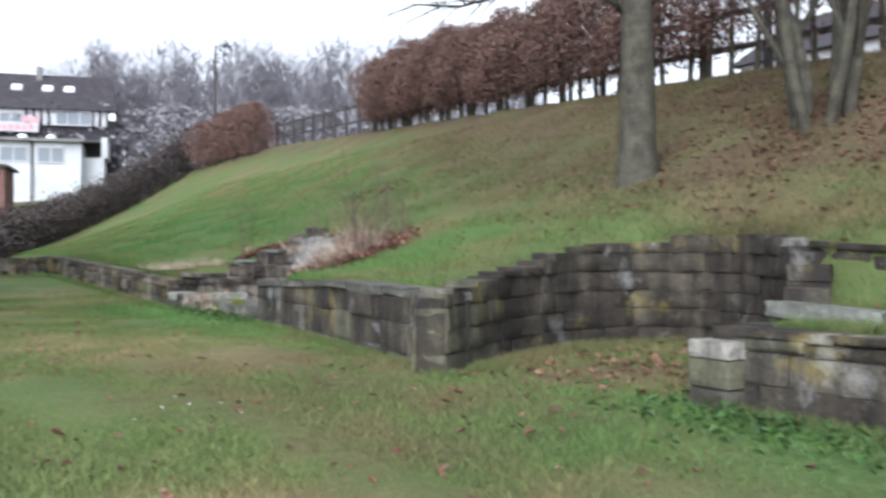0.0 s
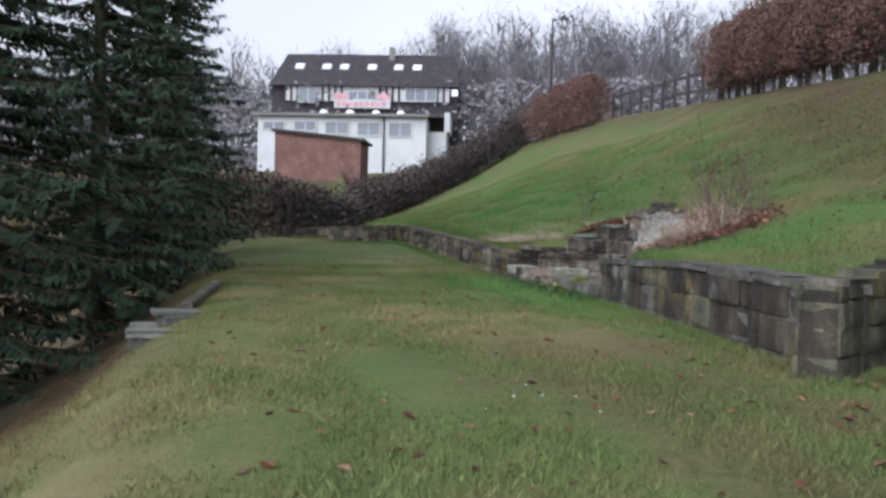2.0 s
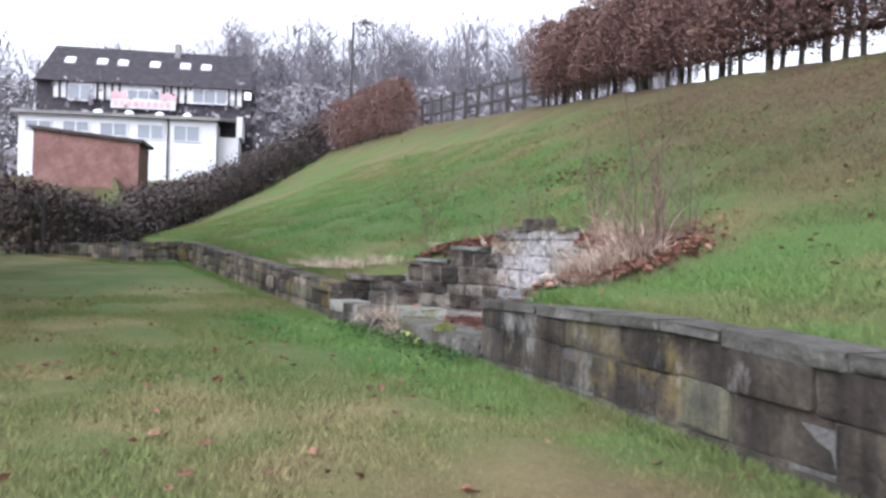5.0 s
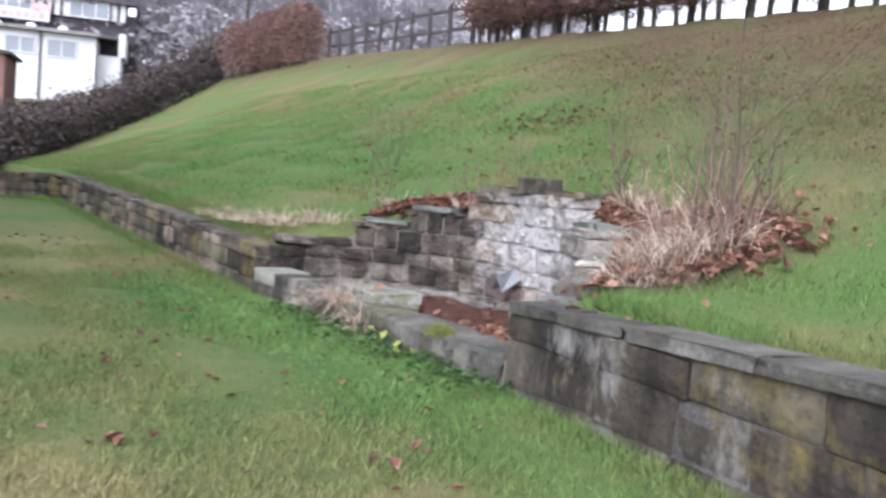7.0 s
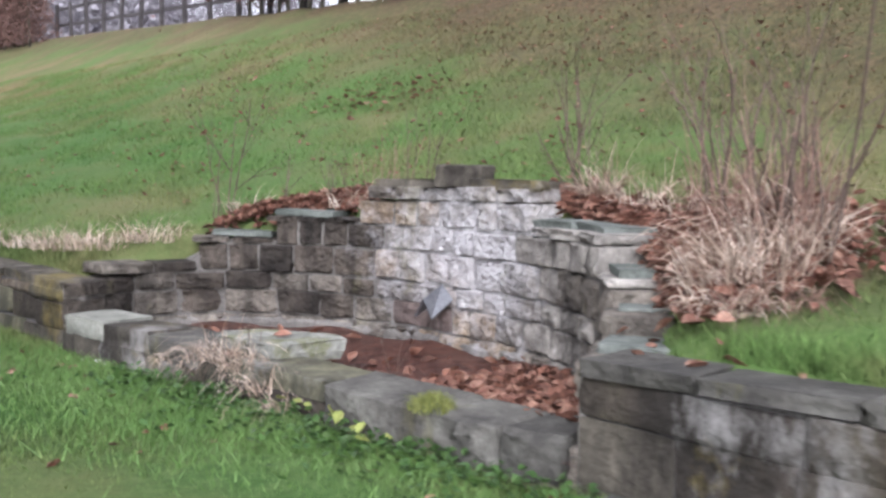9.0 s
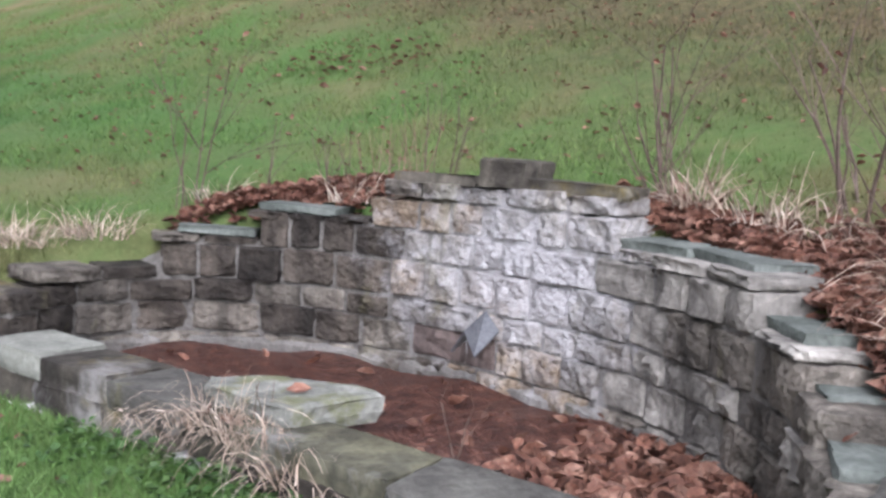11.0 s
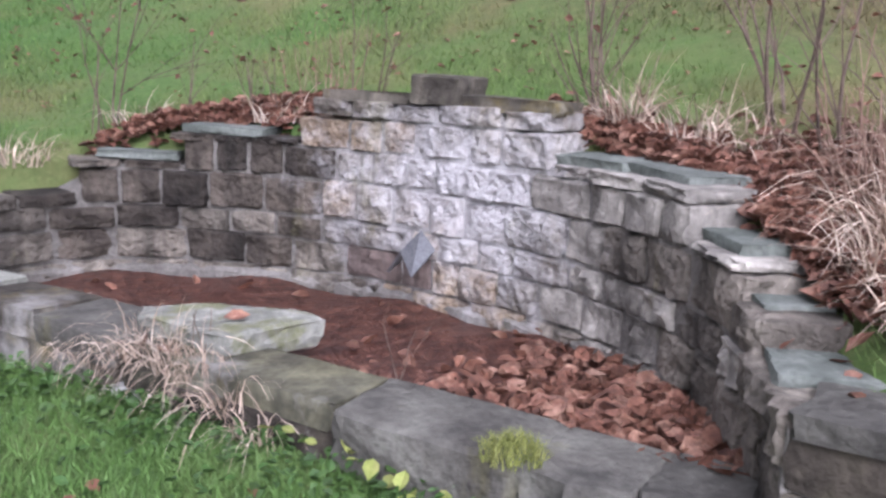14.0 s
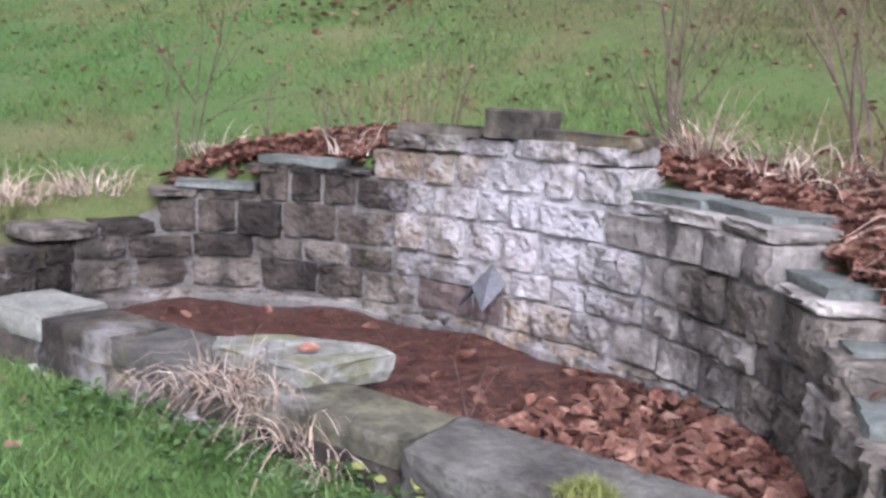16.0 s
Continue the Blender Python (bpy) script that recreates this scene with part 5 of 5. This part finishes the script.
# ---- shrubs, dry grass and saplings round the basin ----
def twiggy_shrub(w, s, stems, height, spread, label, seed, mat=TWIG, thick=.011, forks=(2, 3), lean=.35, leaves=0):
    rnd = random.Random(seed)
    base = on_ground(w, s, -.05)
    ob = thing("shrub", pose(*base), label, "shrub", "bare shrubs round the basin")
    tips = []
    for _ in range(stems):
        b = Buf()
        a = rnd.uniform(0, 6.283)
        r = spread * math.sqrt(rnd.random())
        v = Vector((math.cos(a) * lean * rnd.random(), math.sin(a) * lean * rnd.random(), 1))
        branching(b, (r * math.cos(a), r * math.sin(a), 0), v, height * rnd.uniform(.55, 1.05), thick * rnd.uniform(.6, 1.1), 2 if height > .9 else 1, rnd, 4, .42, 0, forks, 4, tips)
        part("stem", b, mat, ob)
    if leaves:
        lb = Buf()
        for _ in range(leaves):
            leaf_card(lb, rnd.choice(tips) + Vector((0, 0, -.02)), rnd.uniform(.03, .06), rnd, 0)
        part("leaves", lb, LEAF, ob, "few withered brown leaves")
    return ob


twiggy_shrub(-4.7, 1.5, 9, 1.05, .24, "tall bare brown shrub stems behind the basin wing", 41, leaves=6)
twiggy_shrub(-4.65, 1.4, 40, .85, .3, "dense upright reddish-brown dead stalks behind the basin wing", 50, mat=DEAD_STALK, thick=.007, forks=(0, 1), lean=.25)
twiggy_shrub(-.9, 2.35, 14, .62, .22, "pale brown dry weed stalks behind the fountain wall", 51, mat=DEAD_STALK, thick=.004, forks=(3, 4), lean=.4, leaves=25)
twiggy_shrub(.3, 1.6, 3, 1.15, .08, "upright bare sapling with withered buds beside the fountain wall", 52, forks=(3, 5), lean=.1, leaves=30)
twiggy_shrub(-5.0, 1.2, 1, 1.9, .02, "single tall thin bare stem behind the basin wing", 42, lean=.03, forks=(1, 2))
twiggy_shrub(-4.4, 2.1, 8, 1.0, .3, "thin bare twigs rising from dry grass", 43, thick=.011, leaves=12)
twiggy_shrub(-2.95, 2.35, 6, .95, .1, "forked bare sapling behind the fountain wall", 44, thick=.0115, forks=(2, 3), lean=.6, leaves=14)
twiggy_shrub(-3.9, 2.5, 6, 1.05, .15, "thin bare sapling behind the fountain wall", 45, thick=.0115, forks=(2, 3), lean=.5, leaves=14)
twiggy_shrub(.35, 1.5, 2, 1.0, .05, "thin upright bare sapling beside the fountain wall", 46, forks=(1, 2), lean=.1)
twiggy_shrub(-.6, 2.2, 7, .55, .25, "low thin bare twigs behind the fountain wall", 47, thick=.006)
twiggy_shrub(-1.2, 2.5, 5, .75, .15, "low thin bare twigs behind the fountain wall", 48, thick=.006, lean=.25)
twiggy_shrub(-.1, 1.9, 3, .6, .12, "low thin bare twigs behind the fountain wall", 49, thick=.006)


def dry_tuft(w, s, z, count, spread, length, label, seed, lean=None, stiff=.45, width=.009, mat=STRAW):
    rnd = random.Random(seed)
    x, y = at_plan(w, s)
    z = ground_z(x, y) if z is None else z
    b = Buf()
    droopy_blades(b, (0, 0, 0), count, spread, length, rnd, width, lean, stiff)
    ob = part("dry_grass_tuft", b, mat, m=pose(x, y, z))
    return tagged(ob, label, "dry grass", "dry grass tufts")


lawnward = (-PLAN_N[0], -PLAN_N[1], 0)
for k, (w, s, c, sp, L) in enumerate(((-4.62, 1.3, 130, .24, .6), (-4.5, 1.7, 110, .26, .46), (-4.75, 1.5, 130, .24, .64), (-4.75, 1.05, 110, .22, .5), (-4.2, 2.05, 100, .26, .38), (-3.8, 2.15, 80, .24, .36),
                                      (-3.1, 2.3, 120, .14, .46), (-4.45, 2.3, 90, .22, .36), (-3.5, 2.2, 70, .2, .38), (-4.75, .72, 140, .18, .32), (-4.95, .85, 100, .18, .32), (-4.6, .95, 120, .18, .4))):
    dry_tuft(w, s, None, c, sp, L, "pale drooping dry grass behind the basin wing", 200 + k, (lawnward[0] * .3, lawnward[1] * .3, 0), (.2, .65, .4, .75, .3)[k % 5], .0105, DEAD_STALK if k % 3 == 1 else STRAW)
for k, (w, s, c, sp, L) in enumerate(((-.75, 2.1, 60, .22, .3), (.45, .95, 140, .24, .28), (.7, .6, 150, .26, .28), (1.0, .5, 170, .3, .26), (1.45, .46, 130, .28, .24), (1.9, .42, 110, .3, .22), (.2, 1.75, 50, .2, .3), (2.5, .4, 70, .3, .2))):
    dry_tuft(w, s, None, c, sp, L, "short straw-coloured dry grass along the wall top", 230 + k)
for k, (u, s, z, c, sp, L) in enumerate(((1.45, -.02, .5, 50, .12, .26), (1.7, -.01, .56, 80, .12, .34), (1.92, -.02, .58, 120, .12, .34), (2.12, -.03, .56, 120, .12, .4), (2.35, -.05, .46, 90, .1, .38), (2.55, -.08, .4, 60, .08, .32), (2.15, .05, .58, 50, .1, .2))):
    dry_tuft(-u, s, z, int(c * .55), sp, L, "dry straw grass hanging over the basin rim", 250 + k, (lawnward[0] * .4, lawnward[1] * .4, -.35), (.0, .1, .3, .05)[k % 4], .0055)


def moss_tuft(u, s, z, seed):
    rnd = random.Random(seed)
    x, y = at_plan(-u, s)
    b = Buf()
    for _ in range(420):
        a, r = rnd.uniform(0, 6.283), .11 * math.sqrt(rnd.random())
        p = Vector((r * math.cos(a), r * math.sin(a), .05 * (1 - r / .11)))
        strip(b, [p, p + Vector((rnd.uniform(-.02, .02), rnd.uniform(-.02, .02), .03)), p + Vector((rnd.uniform(-.04, .04), rnd.uniform(-.04, .04), .055))], .006, rnd)
    tagged(part("moss_tuft", b, CUSHION, m=pose(x, y, z)), "small yellow-green moss tuft on the rim stones", "moss", "moss tufts")


moss_tuft(3.62, .0, .575, 1)


# ---- fallen leaves ----
def leaves_on(name, spots, size, label, seed, flat=.7, mat=LEAF):
    rnd = random.Random(seed)
    b = Buf()
    for p in spots:
        leaf_card(b, p, size * rnd.uniform(.6, 1.35), rnd, flat)
    return tagged(part(name, b, mat), label, "leaf litter", kind="stuff")


def scatter():
    rng = np.random.default_rng(12)

    def spots(w, s, lift=.02, clear=.36):
        z, d = terrain(w, s)
        x = PLAN_O[0] + w * PLAN_D[0] + s * PLAN_N[0]
        y = PLAN_O[1] + w * PLAN_D[1] + s * PLAN_N[1]
        ok = (d > clear) | ((d < -.05) & ~((s > -.02) & (w > -4.5) & (w < .2)))
        return [Vector(p) for p in np.stack([x, y, z + lift], -1)[ok]]
    n = 520
    leaves_on("lawn_leaves", spots(rng.uniform(-15, 6, n), rng.uniform(-5, -.1, n)), .07, "scattered brown leaves lying on the lawn", 1)
    n = 950
    leaves_on("bank_leaves", spots(rng.uniform(-9, 8, n), rng.uniform(1.8, 8, n)), .06, "scattered brown leaves lying on the bank", 2)
    n = 2600
    leaves_on("bank_leaves", spots(rng.uniform(-13, 14, n), 9.3 - np.abs(rng.normal(0, 2.3, n))), .05, "small withered leaves strewn over the upper bank", 30)
    n = 900
    leaves_on("bank_leaves", spots(rng.normal(-9.8, 1.6, n), rng.normal(5.6, 1.4, n)), .09, "brown leaves gathered under the trees on the bank", 3)
    n = 90
    leaves_on("bank_leaves", spots(rng.normal(2.2, .7, n), rng.normal(5.6, .4, n)), .1, "brown leaves gathered in a hollow of the bank", 4)
    n = 300
    leaves_on("niche_leaves", spots(rng.normal(-11, .7, n), rng.normal(1.1, .7, n)), .09, "brown leaves gathered in the wall niche", 5)
    n = 2600
    leaves_on("wing_leaves", spots(rng.normal(-4.4, .36, n), rng.normal(1.45, .36, n), .07, .22), .095, "thick drift of brown leaves behind the basin wing", 6, .45)
    n = 1500
    w = rng.uniform(-4.75, -2.55, n)
    leaves_on("wall_leaves", spots(w, np.interp(w, [-4.75, -4.45, -4.2, -3.8, -3.4, -3.0, -2.6], [.75, .95, 1.25, 1.68, 1.98, 2.14, 2.22]) + rng.normal(0, .13, n), .06, .2), .1, "drift of brown leaves behind the wall and its stepped slabs", 7, .5)
    n = 1000
    w = rng.uniform(-1.15, .2, n)
    leaves_on("wall_leaves", spots(w, np.interp(w, [-1.15, -.9, -.4, 0, .2], [2.2, 2.14, 1.96, 1.6, 1.3]) + rng.normal(0, .1, n), .07, .24), .1, "drift of reddish leaves behind the fountain wall", 8, .5)
    # in the basin: thick at the near end, thin and wet elsewhere
    pts = []
    rr = random.Random(17)
    arc = [q for q in WALLS[14:27]]
    while len(pts) < 1700:
        u, s = rr.uniform(.2, 4.35), rr.uniform(.3, 1.75)
        lim = 1.75 * math.sqrt(max(0, 1 - ((u - 2.1) / 2.35) ** 4)) - .06
        if s > lim:
            continue
        thickness = min(1, max(0, (u - 2.75) / 1.5)) ** 1.6 + .004
        if rr.random() < thickness:
            x, y = at_plan(-u, s)
            pts.append(Vector((x, y, .48 + rr.random() * .1 * thickness)))
    leaves_on("basin_leaves", pts, .1, "curled brown leaves drifted into the basin", 9, .4)
    pts = [Vector((*at_plan(-u, s), z)) for u, s, z in ((4.9, .1, .95), (5.3, .2, .96), (5.0, .25, .96), (6.0, .3, .97), (4.35, .5, .99), (2.05, .35, .71), (1.85, .0, .62), (1.95, .02, .62), (4.6, .2, .95))]
    leaves_on("coping_leaves", pts, .12, "brown leaves lying on the wall coping", 10, .5)


scatter()


def small_twigs():
    rnd = random.Random(61)
    x, y = at_plan(-2.75, .62)
    ob = thing("twig", pose(x, y, .46), "two thin bare twigs standing in the leaf mud", "twig")
    for v in ((-.25, .1, 1), (.3, -.1, 1)):
        b = Buf()
        branching(b, (0, 0, 0), v, .3, .004, 1, rnd, 4, .4, 0, (1, 2), 3)
        part("stem", b, TWIG, ob)
    x, y = at_plan(-2.05, .1)
    ob = thing("twig", pose(x, y, .56), "thin dry stalk beside the loose slab", "twig")
    for v in ((-.05, .0, 1), (.15, -.1, 1), (-.2, -.1, 1)):
        b = Buf()
        branching(b, (rnd.uniform(-.06, .06), 0, 0), v, .24, .004, 0, rnd, 4)
        part("stem", b, TWIG, ob)
    b = Buf()
    for _ in range(6):
        px, py = -1.88 + rnd.gauss(0, .28), 6.29 + rnd.gauss(0, .22)
        leaf_card(b, (px, py, ground_z(px, py) + .05), rnd.uniform(.02, .034), rnd, .5)
    tagged(part("pale_petals", b, PALE_TWIG), "few small whitish leaves lying in the grass", "leaves", kind="stuff")


small_twigs()


# ---- grass and ground ivy ----
def blades(name, w, s, low, tall, label, seed, width=.0048, material=None):
    rng = np.random.default_rng(seed)
    z, d = terrain(w, s)
    x = PLAN_O[0] + w * PLAN_D[0] + s * PLAN_N[0]
    y = PLAN_O[1] + w * PLAN_D[1] + s * PLAN_N[1]
    ok = (d > .3) | ((d < -.02) & ~((s > -.03) & (w > -4.5) & (w < .2)))
    x, y, z = x[ok], y[ok], z[ok]
    masks = turf_masks(w[ok], s[ok])
    m = len(x)
    h = rng.uniform(low, tall, m)
    a = rng.uniform(0, 2 * np.pi, m)
    wd = rng.uniform(.6, 1.35, m) * width
    lx, ly = rng.normal(0, .6, m) * h, rng.normal(0, .6, m) * h
    v = np.empty((m, 3, 3))
    v[:, 0] = np.stack([x - wd * np.cos(a), y - wd * np.sin(a), z - .01], -1)
    v[:, 1] = np.stack([x + wd * np.cos(a), y + wd * np.sin(a), z - .01], -1)
    v[:, 2] = np.stack([x + lx, y + ly, z + h], -1)
    me = bpy.data.meshes.new(name)
    me.vertices.add(m * 3)
    me.vertices.foreach_set("co", v.ravel())
    me.loops.add(m * 3)
    me.loops.foreach_set("vertex_index", np.arange(m * 3, dtype=np.int32))
    me.polygons.add(m)
    me.polygons.foreach_set("loop_start", np.arange(0, m * 3, 3, dtype=np.int32))
    me.update(calc_edges=True)
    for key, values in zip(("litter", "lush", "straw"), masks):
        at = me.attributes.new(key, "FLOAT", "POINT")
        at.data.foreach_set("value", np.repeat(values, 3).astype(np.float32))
    me.materials.append(material or TURF_BLADES)
    tagged(new(name, me), label, "grass", kind="stuff")


rg = np.random.default_rng(5)
blades("lawn_grass", rg.uniform(-14.5, 4, 240000), rg.uniform(-7, -.02, 240000), .015, .05, "short pale winter grass blades on the lawn", 1)
blades("bank_grass", -13 + 38 * rg.random(280000) ** 1.5, rg.uniform(.2, 9.3, 280000), .03, .075, "short green winter grass blades on the bank", 2, .006)
blades("lush_grass", np.concatenate([rg.normal(-2.1, 1.3, 16000), rg.normal(-13.2, .7, 3500)]), np.concatenate([-np.abs(rg.normal(0, .42, 16000)) - .03, .1 - np.abs(rg.normal(0, .4, 3500))]), .025, .08, "longer bright green grass at the foot of the wall", 3, .005, LUSHBLADE)
foot = DENSE[rg.integers(0, len(DENSE), 42000)]
blades("wall_foot_grass", foot[:, 0] + rg.normal(0, .1, 42000), foot[:, 1] - np.abs(rg.normal(0, .1, 42000)) - .02, .03, .10, "uneven grass growing against the wall foot", 4, .005)
brim = DENSE[(DENSE[:, 0] < -5) | (DENSE[:, 0] > .3)]
brim = brim[rg.integers(0, len(brim), 60000)]
blades("wall_top_grass", brim[:, 0] + rg.normal(0, .1, 60000), brim[:, 1] + .31 + np.abs(rg.normal(0, .12, 60000)), .03, .11, "longer ragged grass along the wall top", 5, .005)


def ground_ivy():
    rnd = random.Random(14)
    b, yl = Buf(), Buf()
    for _ in range(900):
        u = rnd.uniform(1.0, 4.6)
        s = -abs(rnd.gauss(.1, .22)) - .04
        x, y, z = on_ground_fast(-u, s)
        leaf_card(b, (x, y, z + rnd.uniform(.02, .12)), rnd.uniform(.03, .06), rnd, .5)
    for _ in range(16):
        u = rnd.gauss(3.15, .22)
        x, y, z = on_ground_fast(-u, -rnd.uniform(.04, .22))
        leaf_card(yl, (x, y, z + rnd.uniform(.06, .16)), rnd.uniform(.05, .085), rnd, .4)
    for _ in range(420):
        w, s = rnd.gauss(-13.3, .7), .1 - abs(rnd.gauss(0, .4))
        x, y, z = on_ground_fast(w, s)
        leaf_card(b, (x, y, z + rnd.uniform(.02, .12)), rnd.uniform(.04, .08), rnd, .5)
    tagged(part("ground_ivy", b, GREENLEAF), "bright green low ground ivy at the wall foot", "ground ivy", kind="stuff")
    tagged(part("yellow_leaves", yl, YELLOWLEAF), "yellowing leaves among the ground ivy", "leaves", kind="stuff")


def on_ground_fast(w, s):
    x, y = at_plan(w, s)
    return x, y, float(lawn_height(y))


ground_ivy()
